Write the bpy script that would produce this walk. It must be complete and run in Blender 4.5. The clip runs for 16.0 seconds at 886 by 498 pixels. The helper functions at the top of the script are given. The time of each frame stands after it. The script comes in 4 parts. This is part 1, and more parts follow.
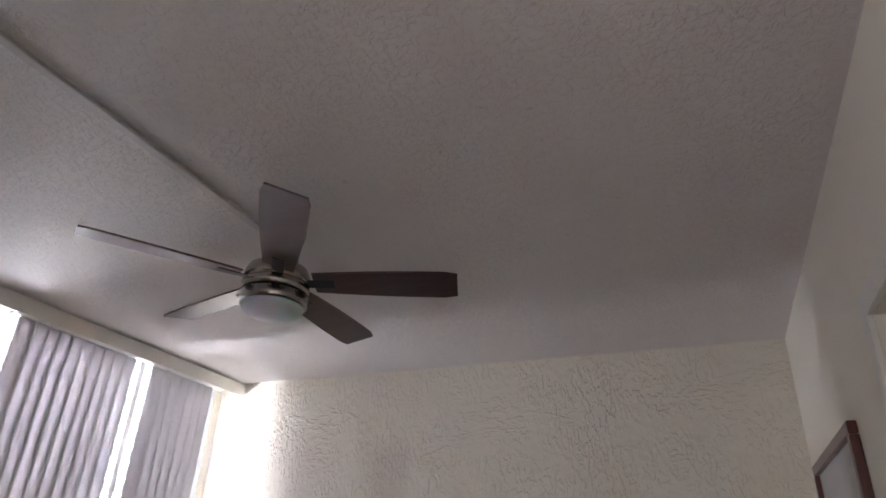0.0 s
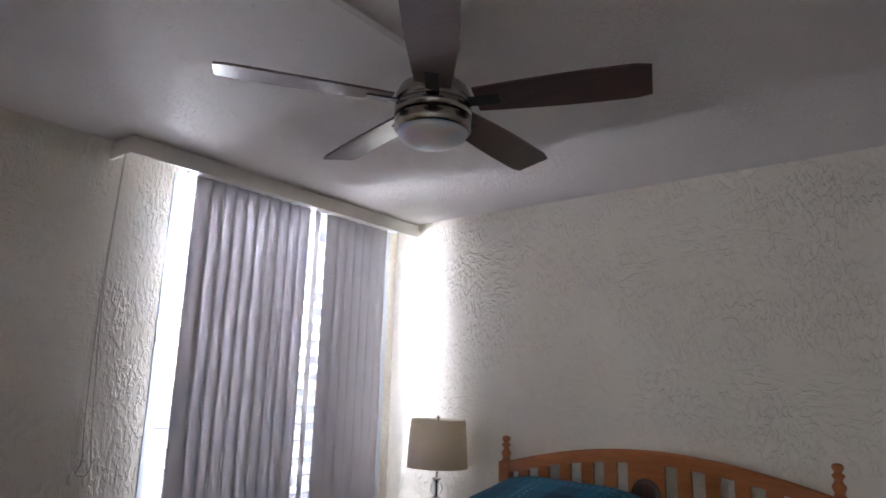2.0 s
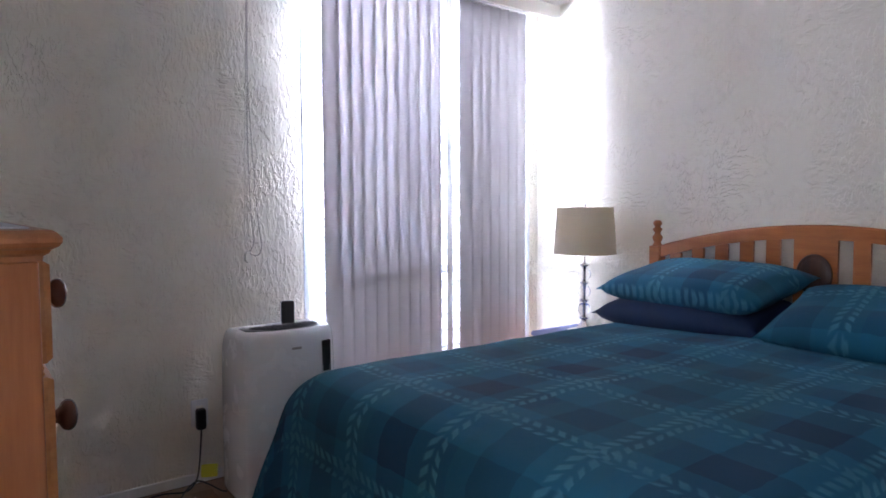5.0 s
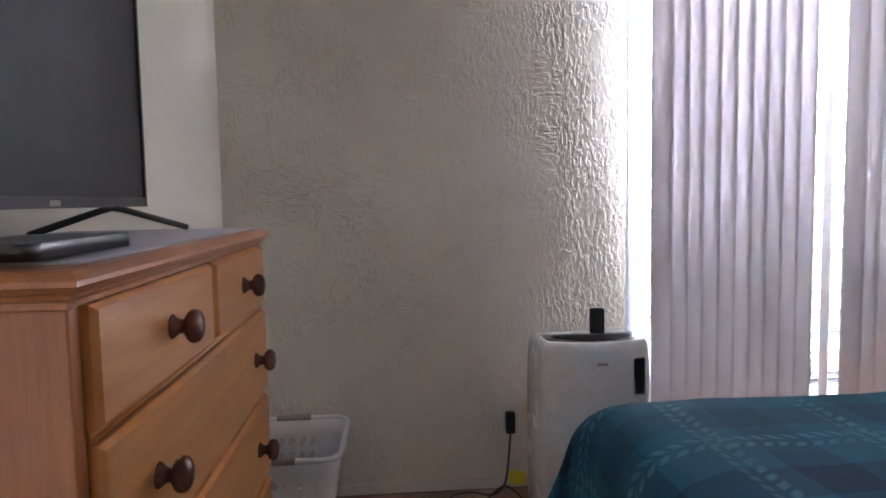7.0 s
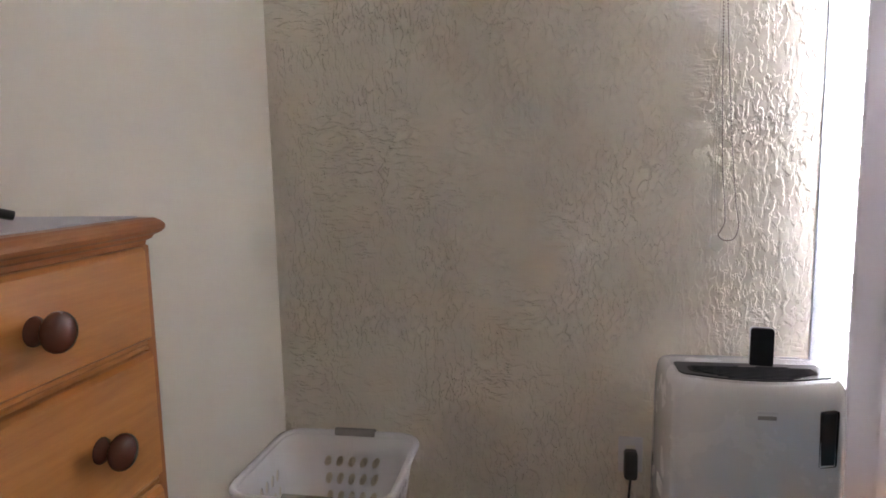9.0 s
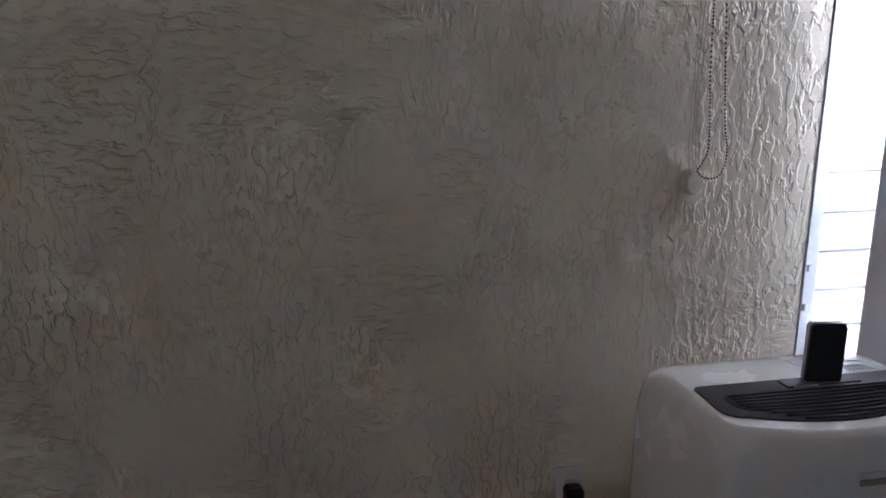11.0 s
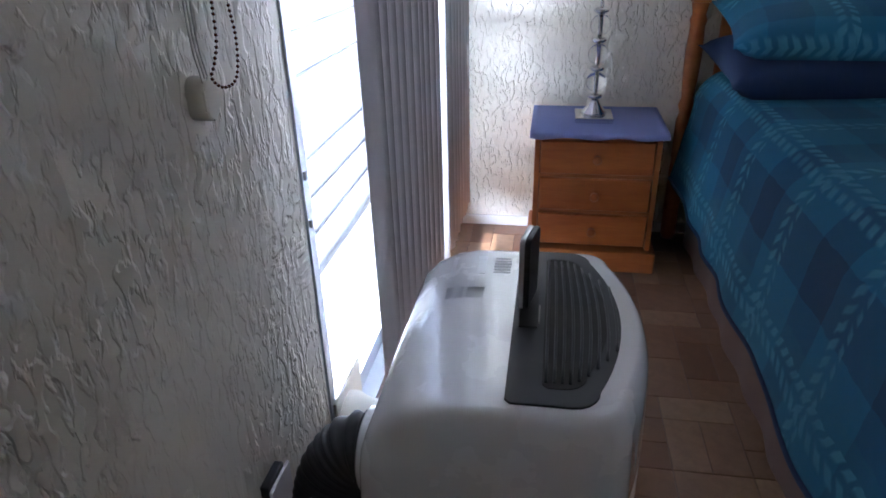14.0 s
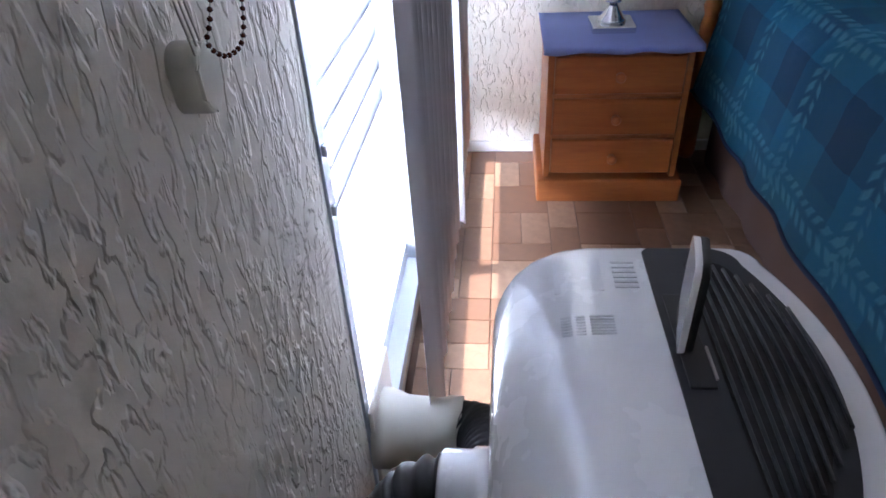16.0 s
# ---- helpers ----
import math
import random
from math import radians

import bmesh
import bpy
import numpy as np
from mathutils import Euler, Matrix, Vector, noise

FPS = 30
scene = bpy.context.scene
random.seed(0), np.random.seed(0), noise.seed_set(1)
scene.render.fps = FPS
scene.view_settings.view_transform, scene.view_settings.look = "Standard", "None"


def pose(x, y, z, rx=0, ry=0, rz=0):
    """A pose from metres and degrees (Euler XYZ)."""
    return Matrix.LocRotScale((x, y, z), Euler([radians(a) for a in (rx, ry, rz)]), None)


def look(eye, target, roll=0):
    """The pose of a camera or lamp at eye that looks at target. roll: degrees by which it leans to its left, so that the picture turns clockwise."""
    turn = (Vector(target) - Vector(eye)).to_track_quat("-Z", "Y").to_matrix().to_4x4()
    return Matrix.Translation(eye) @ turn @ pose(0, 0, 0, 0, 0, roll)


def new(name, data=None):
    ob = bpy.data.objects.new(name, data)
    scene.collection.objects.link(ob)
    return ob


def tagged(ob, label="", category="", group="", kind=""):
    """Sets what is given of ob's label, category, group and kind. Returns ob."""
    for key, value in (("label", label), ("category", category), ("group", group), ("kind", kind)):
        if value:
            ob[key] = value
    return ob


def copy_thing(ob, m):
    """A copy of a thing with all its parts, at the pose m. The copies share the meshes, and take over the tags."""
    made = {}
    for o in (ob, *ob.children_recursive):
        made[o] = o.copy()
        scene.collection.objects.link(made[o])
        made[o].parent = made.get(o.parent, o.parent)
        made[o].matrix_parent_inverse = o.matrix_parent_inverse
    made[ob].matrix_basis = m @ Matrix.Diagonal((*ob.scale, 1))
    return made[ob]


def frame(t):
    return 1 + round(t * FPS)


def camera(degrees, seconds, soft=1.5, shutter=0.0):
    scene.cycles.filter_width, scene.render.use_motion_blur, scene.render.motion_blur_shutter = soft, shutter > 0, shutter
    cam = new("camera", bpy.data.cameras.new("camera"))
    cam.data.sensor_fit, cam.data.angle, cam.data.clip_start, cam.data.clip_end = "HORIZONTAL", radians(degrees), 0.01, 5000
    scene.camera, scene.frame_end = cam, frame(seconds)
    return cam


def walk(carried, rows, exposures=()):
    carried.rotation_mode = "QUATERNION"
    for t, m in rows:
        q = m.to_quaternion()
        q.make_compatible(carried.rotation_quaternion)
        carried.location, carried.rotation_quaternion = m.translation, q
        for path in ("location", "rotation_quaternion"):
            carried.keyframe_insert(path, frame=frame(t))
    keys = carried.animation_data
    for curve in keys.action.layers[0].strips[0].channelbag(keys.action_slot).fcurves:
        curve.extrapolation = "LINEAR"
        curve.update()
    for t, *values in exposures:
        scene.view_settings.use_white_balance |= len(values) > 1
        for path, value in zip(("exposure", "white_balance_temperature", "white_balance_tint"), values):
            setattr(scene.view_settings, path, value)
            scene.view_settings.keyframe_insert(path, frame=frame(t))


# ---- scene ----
# camera and its walk
cam = camera(69.2, 16.0, soft=1.7)
PATH = [
    (0, (3.131, -3.434, 1.379), (2.407, -1.804, 2.283), 2.5),
    (0.5, (3.032, -3.402, 1.337), (2.225, -1.753, 2.131), 1.9),
    (1, (2.982, -3.328, 1.362), (2.021, -1.69, 1.991), 0.9),
    (1.5, (2.962, -3.217, 1.424), (1.85, -1.634, 1.93), 1.9),
    (2, (2.928, -3.17, 1.435), (1.709, -1.64, 1.85), 1.7),
    (2.5, (2.899, -3.133, 1.387), (1.608, -1.647, 1.745), 1.7),
    (3, (2.931, -3.065, 1.352), (1.54, -1.652, 1.612), 1.7),
    (3.2, (2.952, -3.037, 1.325), (1.529, -1.651, 1.556), 1.6),
    (5.3, (2.946, -2.982, 1.22), (1.3, -1.857, 1.059), -0.5),
    (5.5, (2.911, -2.96, 1.223), (1.21, -1.92, 1.059), -0.7),
    (6, (2.822, -2.893, 1.251), (0.975, -2.139, 1.109), -1.6),
    (6.5, (2.767, -2.783, 1.259), (0.815, -2.366, 1.134), -1.7),
    (7, (2.697, -2.646, 1.257), (0.709, -2.488, 1.104), -1.0),
    (7.5, (2.554, -2.595, 1.243), (0.565, -2.558, 1.036), -1.1),
    (8, (2.405, -2.559, 1.275), (0.418, -2.628, 1.064), -1.8),
    (8.5, (2.236, -2.477, 1.279), (0.259, -2.707, 1.076), -1.5),
    (9, (2.053, -2.421, 1.262), (0.096, -2.743, 1.003), -1.1),
    (9.2, (1.977, -2.433, 1.251), (0.021, -2.742, 0.967), -1.0),
    (11.3, (1.132, -2.652, 1.206), (-0.74, -2.176, 0.687), -2.0),
    (11.5, (1.069, -2.685, 1.212), (-0.749, -2.055, 0.663), -2.5),
    (12, (0.932, -2.706, 1.191), (-0.776, -1.872, 0.569), -2.2),
    (12.5, (0.772, -2.646, 1.195), (-0.795, -1.611, 0.505), -3.8),
    (13, (0.655, -2.609, 1.202), (-0.625, -1.284, 0.424), -5.0),
    (13.5, (0.503, -2.605, 1.199), (-0.272, -0.958, 0.371), -6.1),
    (14, (0.42, -2.624, 1.187), (0.112, -0.861, 0.295), -1.5),
    (14.5, (0.377, -2.593, 1.161), (0.146, -0.839, 0.228), -0.9),
    (15, (0.311, -2.489, 1.161), (0.085, -0.768, 0.167), -0.7),
    (15.5, (0.277, -2.405, 1.168), (0.061, -0.745, 0.073), -1.3),
    (16, (0.236, -2.356, 1.171), (0.05, -0.728, 0.024), -3.3),
]
EXPOSURES = [
    (0.0, 3.15, 6950, 21), (0.5, 2.5, 6900, 20), (1.0, 2.55, 6800, 19), (3.0, 3.2, 6400, 22), (5.5, 3.78, 6050, 23), (7.0, 3.85, 6550, 22), (9.0, 4.1, 7150, 22),
    (11.5, 2.9, 6100, 16), (12.5, 2.8, 5550, 11), (14.0, 2.95, 5850, 17), (16.0, 3.2, 5850, 21),
]
walk(cam, [(t, look(eye, target, roll)) for t, eye, target, roll in PATH], EXPOSURES)

# ---- light ----
world = bpy.data.worlds.new("sky")
scene.world = world
world.use_nodes = True
wn = world.node_tree
sky = wn.nodes.new("ShaderNodeTexSky")
sky.sky_type, sky.sun_disc, sky.sun_elevation, sky.sun_rotation = "NISHITA", False, radians(37.5), radians(-100.6)
wn.nodes["Background"].inputs["Strength"].default_value = 0.12
wn.links.new(sky.outputs["Color"], wn.nodes["Background"].inputs["Color"])

sun = new("sun", bpy.data.lights.new("sun", "SUN"))
sun.data.energy, sun.data.angle, sun.data.color = 1.6, radians(0.6), (1.0, 0.95, 0.88)
sun.matrix_world = look((-6.4, -1.2, 5.0), (0, 0, 0))

# daylight standing in the window's opening, outside the louvres
day = new("window_daylight", bpy.data.lights.new("window_daylight", "AREA"))
day.data.shape, day.data.size, day.data.size_y = "RECTANGLE", 1.2, 2.2
day.data.energy, day.data.color = 130.0, (0.80, 0.89, 1.0)
day.matrix_world = look((-0.9, -1.3, 1.75), (1.0, -1.3, 0.65))

# unseen fill lamp added at the hall's far end to lift the room
hall = new("hall_daylight", bpy.data.lights.new("hall_daylight", "AREA"))
hall.data.shape, hall.data.size, hall.data.size_y = "RECTANGLE", 0.75, 1.9
hall.data.energy, hall.data.color = 0.32, (1.0, 0.96, 0.90)
hall.matrix_world = look((2.93, -4.75, 1.05), (2.93, -3.0, 1.05))

# ---- plan, in metres: window wall x = 0, headboard wall y = 0 ----
XE, YS, ZC, TH = 3.475, -3.335, 2.485, 0.14
WY0, WY1, WZ0, WZ1 = -1.635, -0.075, 0.05, 2.42

ORIGIN = {}


# ---- mesh helpers ----
def box(x0, x1, y0, y1, z0, z1, bevel=0.0, seg=2):
    bm = bmesh.new()
    bmesh.ops.create_cube(bm, size=1)
    for v in bm.verts:
        v.co = Vector(((x0 + x1) / 2 + v.co.x * (x1 - x0), (y0 + y1) / 2 + v.co.y * (y1 - y0), (z0 + z1) / 2 + v.co.z * (z1 - z0)))
    if bevel:
        bmesh.ops.bevel(bm, geom=bm.edges[:], offset=bevel, segments=seg, profile=0.5, affect="EDGES")
    return bm


def boxes(*dims, bevel=0.0):
    bm = bmesh.new()
    for d in dims:
        b = box(*d, bevel=bevel)
        join(bm, b)
    return bm


def join(bm, other, m=None):
    idx = {}
    for v in other.verts:
        idx[v] = bm.verts.new(m @ v.co if m else v.co)
    for f in other.faces:
        nf = bm.faces.new([idx[v] for v in f.verts])
        nf.smooth = f.smooth
    other.free()


def lathe(profile, centre, n=28, axis="z"):
    """Turned shape; profile is (radius, height) pairs along the axis."""
    bm = bmesh.new()
    rings = []
    for r, h in profile:
        ring = []
        for k in range(n):
            a = 2 * math.pi * k / n
            c, d = max(r, 1e-4) * math.cos(a), max(r, 1e-4) * math.sin(a)
            co = {"z": (c, d, h), "y": (c, h, d), "x": (h, c, d)}[axis]
            ring.append(bm.verts.new(Vector(centre) + Vector(co)))
        rings.append(ring)
    for a, b in zip(rings, rings[1:]):
        for k in range(n):
            bm.faces.new((a[k], a[(k + 1) % n], b[(k + 1) % n], b[k])).smooth = True
    bm.faces.new(rings[0][::-1])
    bm.faces.new(rings[-1])
    bmesh.ops.recalc_face_normals(bm, faces=bm.faces[:])
    return bm


def spline(points, per=10):
    """Points along a smooth curve through the given ones."""
    p = [Vector(q) for q in points]
    p = [2 * p[0] - p[1]] + p + [2 * p[-1] - p[-2]]
    out = []
    for i in range(1, len(p) - 2):
        for k in range(per):
            t = k / per
            a, b, c, d = p[i - 1], p[i], p[i + 1], p[i + 2]
            out.append(0.5 * ((2 * b) + (c - a) * t + (2 * a - 5 * b + 4 * c - d) * t * t + (3 * b - a - 3 * c + d) * t ** 3))
    return out + [p[-2]]


def tube(path, radius, n=10):
    """A round tube along a path; radius is a number or a function of the index."""
    bm = bmesh.new()
    rings = []
    side = None
    for i, q in enumerate(path):
        d = (path[min(i + 1, len(path) - 1)] - path[max(i - 1, 0)]).normalized()
        if side is None:
            side = d.orthogonal().normalized()
        side = (side - d * side.dot(d)).normalized()
        up = d.cross(side)
        r = radius(i) if callable(radius) else radius
        rings.append([bm.verts.new(q + r * (math.cos(2 * math.pi * k / n) * side + math.sin(2 * math.pi * k / n) * up)) for k in range(n)])
    for a, b in zip(rings, rings[1:]):
        for k in range(n):
            bm.faces.new((a[k], a[(k + 1) % n], b[(k + 1) % n], b[k])).smooth = True
    bm.faces.new(rings[0][::-1])
    bm.faces.new(rings[-1])
    bmesh.ops.recalc_face_normals(bm, faces=bm.faces[:])
    return bm


def loop_prism(outline, z0, z1, bevel=0.0, taper=None):
    """An upright prism over a closed outline of (x, y); its edges are rounded."""
    bm = bmesh.new()
    low = [bm.verts.new((x, y, z0)) for x, y in outline]
    high = [bm.verts.new((x, y, z1)) for x, y in (taper or outline)]
    bm.faces.new(low[::-1])
    top = bm.faces.new(high)
    n = len(low)
    for k in range(n):
        bm.faces.new((low[k], low[(k + 1) % n], high[(k + 1) % n], high[k])).smooth = True
    if bevel:
        bmesh.ops.bevel(bm, geom=list(top.edges), offset=bevel, segments=4, profile=0.6, affect="EDGES")
    bmesh.ops.recalc_face_normals(bm, faces=bm.faces[:])
    return bm


def rounded(x0, x1, y0, y1, r, n=6):
    """Outline of a rectangle with round corners."""
    pts = []
    for cx, cy, a0 in ((x1 - r, y1 - r, 0), (x0 + r, y1 - r, 90), (x0 + r, y0 + r, 180), (x1 - r, y0 + r, 270)):
        for k in range(n + 1):
            a = radians(a0 + 90 * k / n)
            pts.append((cx + r * math.cos(a), cy + r * math.sin(a)))
    return pts


def finish(name, bm, material, loc):
    bmesh.ops.translate(bm, verts=bm.verts[:], vec=-Vector(loc))
    me = bpy.data.meshes.new(name)
    bm.to_mesh(me)
    bm.free()
    if material:
        me.materials.append(material)
    return new(name, me)


def thing(name, label, category, loc=(0, 0, 0), bm=None, material=None, group="", kind=""):
    """A top-level thing: an Empty at its base, or one mesh."""
    ob = finish(name, bm, material, loc) if bm else new(name)
    ob.location = loc
    ORIGIN[ob.name] = Vector(loc)
    return tagged(ob, label, category, group, kind)


def part(name, bm, material, parent, label=""):
    loc = ORIGIN[parent.name]
    ob = finish(name, bm, material, loc)
    ob.parent = parent
    ORIGIN[ob.name] = loc
    return tagged(ob, label)


def skew(bm):
    """Shears the east wall and its fittings to fit the camera's view."""
    for v in bm.verts:
        v.co.x -= 0.026 * v.co.y
    return bm


def structure(name, bm, material, label=""):
    return thing(name, label, name.split("_")[0], bm=bm, material=material, kind="structure")


# ---- materials ----
class Nodes:
    def __init__(self, name):
        self.mat = bpy.data.materials.new(name)
        self.mat.use_nodes = True
        self.t = self.mat.node_tree
        self.bsdf = self.t.nodes["Principled BSDF"]
        self.out = self.t.nodes["Material Output"]

    def node(self, kind, **values):
        n = self.t.nodes.new("ShaderNode" + kind)
        for k, v in values.items():
            setattr(n, k, v)
        return n

    def put(self, socket, value):
        if isinstance(value, bpy.types.NodeSocket):
            self.t.links.new(value, socket)
        else:
            socket.default_value = value

    def math(self, op, a, b=0.0, c=0.0):
        n = self.node("Math", operation=op)
        for s, v in zip(n.inputs, (a, b, c)):
            self.put(s, v)
        return n.outputs[0]

    def coords(self, kind="Object", scale=(1, 1, 1), rot=(0, 0, 0)):
        m = self.node("Mapping")
        self.put(m.inputs["Vector"], self.node("TexCoord").outputs[kind])
        m.inputs["Scale"].default_value = scale
        m.inputs["Rotation"].default_value = [radians(a) for a in rot]
        return m.outputs[0]

    def noise(self, vec, scale, detail=3.0, rough=0.55, distortion=0.0):
        n = self.node("TexNoise")
        self.put(n.inputs["Vector"], vec)
        for k, v in (("Scale", scale), ("Detail", detail), ("Roughness", rough), ("Distortion", distortion)):
            n.inputs[k].default_value = v
        return n.outputs[0]

    def ramp(self, fac, *stops):
        r = self.node("ValToRGB")
        e = r.color_ramp.elements
        while len(e) < len(stops):
            e.new(0.5)
        for el, (p, c) in zip(e, stops):
            el.position = p
            el.color = c if len(c) == 4 else (*c, 1)
        self.put(r.inputs[0], fac)
        return r.outputs[0]

    def mix(self, fac, a, b, blend="MIX"):
        m = self.node("Mix", data_type="RGBA", blend_type=blend)
        self.put(m.inputs[0], fac)
        self.put(m.inputs[6], a if isinstance(a, bpy.types.NodeSocket) else (*a, 1))
        self.put(m.inputs[7], b if isinstance(b, bpy.types.NodeSocket) else (*b, 1))
        return m.outputs[2]

    def bump(self, height, strength, distance):
        b = self.node("Bump")
        self.put(b.inputs["Height"], height)
        b.inputs["Strength"].default_value = strength
        b.inputs["Distance"].default_value = distance
        self.put(self.bsdf.inputs["Normal"], b.outputs[0])

    def done(self, color=None, rough=0.5, metal=0.0, **more):
        if color is not None:
            self.put(self.bsdf.inputs["Base Color"], color if isinstance(color, bpy.types.NodeSocket) else (*color, 1))
        self.put(self.bsdf.inputs["Roughness"], rough)
        self.put(self.bsdf.inputs["Metallic"], metal)
        for k, v in more.items():
            self.put(self.bsdf.inputs[k.replace("_", " ")], v)
        return self.mat


def plain(name, color, rough=0.5, metal=0.0, var=0.08, scale=9.0, bump=0.1, bscale=220.0, bdist=0.0006, **more):
    """A surface with blotches at a large scale, grain at a small one, and fine relief."""
    n = Nodes(name)
    v = n.coords()
    big, fine = n.noise(v, scale, 4), n.noise(v, bscale, 2)
    dark = tuple(c * (1 - var) for c in color)
    light = tuple(min(1, c * (1 + var * 0.6)) for c in color)
    col = n.mix(n.math("MULTIPLY_ADD", fine, 0.35, n.math("MULTIPLY", big, 0.65)), dark, light)
    n.bump(fine, bump, bdist)
    r = n.math("ADD", n.math("MULTIPLY", big, 0.16), rough - 0.08)
    return n.done(col, r, metal, **more)


def wood(name, light, dark, axis="x", rough=0.38, scale=1.0):
    n = Nodes(name)
    stretch = {"x": (0.8, 9, 9), "y": (9, 0.8, 9), "z": (9, 9, 0.8)}[axis]
    v = n.coords(scale=tuple(c * scale for c in stretch))
    rnd = n.node("ObjectInfo").outputs["Random"]
    add = n.node("VectorMath", operation="ADD")
    n.put(add.inputs[0], v)
    comb = n.node("CombineXYZ")
    for k in range(3):
        n.put(comb.inputs[k], n.math("MULTIPLY", rnd, 13.0 + 7 * k))
    n.put(add.inputs[1], comb.outputs[0])
    v = add.outputs[0]
    grain = n.noise(v, 3.2, 6, 0.6, 0.9)
    fine = n.noise(v, 24, 3, 0.6)
    f = n.math("MULTIPLY_ADD", fine, 0.3, n.math("MULTIPLY", grain, 0.7))
    col = n.ramp(f, (0.3, dark), (0.5, tuple((a + b) / 2 for a, b in zip(light, dark))), (0.68, light))
    knots = n.ramp(n.noise(n.coords(), 3.1, 1), (0.76, (0, 0, 0)), (0.8, (1, 1, 1)))
    col = n.mix(n.math("MULTIPLY", knots, 0.5), col, tuple(c * 0.5 for c in dark))
    n.bump(f, 0.12, 0.0008)
    return n.done(col, n.math("MULTIPLY_ADD", fine, 0.15, rough - 0.07), 0.0, Coat_Weight=0.25, Coat_Roughness=0.25)


def stucco(name, color, height=1.0, grain=1.0, bare=0.25):
    """Knocked-down plaster: flat raised plates with ragged edges, in strokes that turn from place to place."""
    n = Nodes(name)
    v = n.coords()

    def plates(scale, rot, size, lo, hi):
        return n.ramp(n.noise(n.coords(scale=scale, rot=rot), size * grain, 2.5, 0.5, 0.35), (lo, (0, 0, 0)), (hi, (1, 1, 1)))

    upright = plates((1, 1, 0.4), (8, 6, 0), 68, 0.46, 0.55)
    level = plates((0.42, 0.42, 1.1), (14, 10, 0), 58, 0.48, 0.60)
    slant = plates((0.85, 0.85, 0.55), (30, 18, 12), 60, 0.48, 0.57)
    turn_a = n.ramp(n.noise(v, 2.6, 2, 0.5, 0.4), (0.50, (0, 0, 0)), (0.60, (1, 1, 1)))
    turn_b = n.ramp(n.noise(n.coords(rot=(40, 20, 70)), 3.1, 2, 0.5, 0.4), (0.55, (0, 0, 0)), (0.63, (1, 1, 1)))
    both = n.mix(turn_b, n.mix(turn_a, upright, slant), level)
    where = n.ramp(n.noise(v, 4.2, 3), (0.38, (bare, bare, bare)), (0.54, (1, 1, 1)))
    soft = n.noise(v, 16, 3, 0.5, 0.2)
    grit = n.noise(v, 190, 3)
    h = n.math("ADD", n.math("MULTIPLY_ADD", soft, 0.6, n.math("MULTIPLY", both, where)), n.math("MULTIPLY", grit, 0.06))
    n.bump(h, 1.0, 0.0042 * height)
    col = n.mix(n.noise(v, 1.7, 5), tuple(c * 0.93 for c in color), color)
    col = n.mix(n.math("MULTIPLY", n.noise(v, 60, 3), 0.15), col, tuple(c * 0.9 for c in color))
    return n.done(col, 0.6)


CREAM = (0.85, 0.80, 0.69)
M_STUCCO = stucco("trowelled_plaster", CREAM, 1.35, 0.92)
M_STUCCO_N = stucco("trowelled_plaster_sparse", CREAM, 1.1, 0.8, 0.15)
M_WALL = plain("painted_wall", (0.85, 0.81, 0.72), 0.7, var=0.05, scale=2.0, bump=0.15, bscale=90, bdist=0.0012)
M_TRIM = plain("white_trim_paint", (0.80, 0.79, 0.76), 0.4, var=0.05)
M_LINTEL = plain("valance_paint", (0.78, 0.74, 0.68), 0.5, var=0.05)


def ceiling_material():
    n = Nodes("popcorn_ceiling")
    v = n.coords()
    crumbs = n.ramp(n.noise(v, 55, 4, 0.62, 0.6), (0.46, (0, 0, 0)), (0.66, (1, 1, 1)))
    specks = n.ramp(n.noise(v, 21, 3, 0.6), (0.68, (0, 0, 0)), (0.74, (1, 1, 1)))
    n.bump(n.math("ADD", crumbs, n.math("MULTIPLY", n.noise(v, 12, 3), 0.5)), 0.8, 0.004)
    col = n.mix(n.noise(v, 1.4, 5), (0.74, 0.70, 0.68), (0.80, 0.76, 0.74))
    col = n.mix(n.math("MULTIPLY", specks, 0.3), col, (0.42, 0.38, 0.36))
    return n.done(col, 0.85)


M_CEIL = ceiling_material()


def tile_material():
    n = Nodes("vinyl_tile")
    rnd = n.node("ObjectInfo").outputs["Random"]
    isl = n.node("NewGeometry").outputs["Random Per Island"]
    r = n.math("FRACT", n.math("ADD", rnd, isl))
    base = n.ramp(r, (0.0, (0.20, 0.105, 0.062)), (0.3, (0.26, 0.145, 0.088)), (0.6, (0.33, 0.20, 0.125)), (0.85, (0.40, 0.26, 0.165)), (1.0, (0.24, 0.13, 0.08)))
    v = n.coords()
    blot = n.noise(v, 26, 5, 0.65, 0.5)
    col = n.mix(n.ramp(blot, (0.35, (0, 0, 0)), (0.7, (1, 1, 1))), n.mix(0.4, base, (0.14, 0.075, 0.045)), base)
    n.bump(n.noise(v, 160, 3), 0.12, 0.0008)
    return n.done(col, n.math("MULTIPLY_ADD", blot, 0.2, 0.3), 0.0)


M_TILE = tile_material()
M_GROUT = plain("vinyl_joint", (0.12, 0.066, 0.042), 0.6)
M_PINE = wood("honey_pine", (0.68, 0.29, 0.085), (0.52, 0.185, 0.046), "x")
# upright grain, with the side panels' shade put into a darker tone
M_PINE_SHADE = wood("honey_pine_shaded", (0.50, 0.18, 0.05), (0.35, 0.108, 0.027), "z")
M_PINE_RED = wood("red_pine", (0.50, 0.168, 0.043), (0.35, 0.10, 0.025), "x")
M_EDGE = wood("stained_moulding", (0.50, 0.20, 0.075), (0.33, 0.115, 0.04), "x")
M_KNOB = wood("dark_knob_wood", (0.15, 0.05, 0.028), (0.10, 0.034, 0.02), "y", 0.24, 0.35)
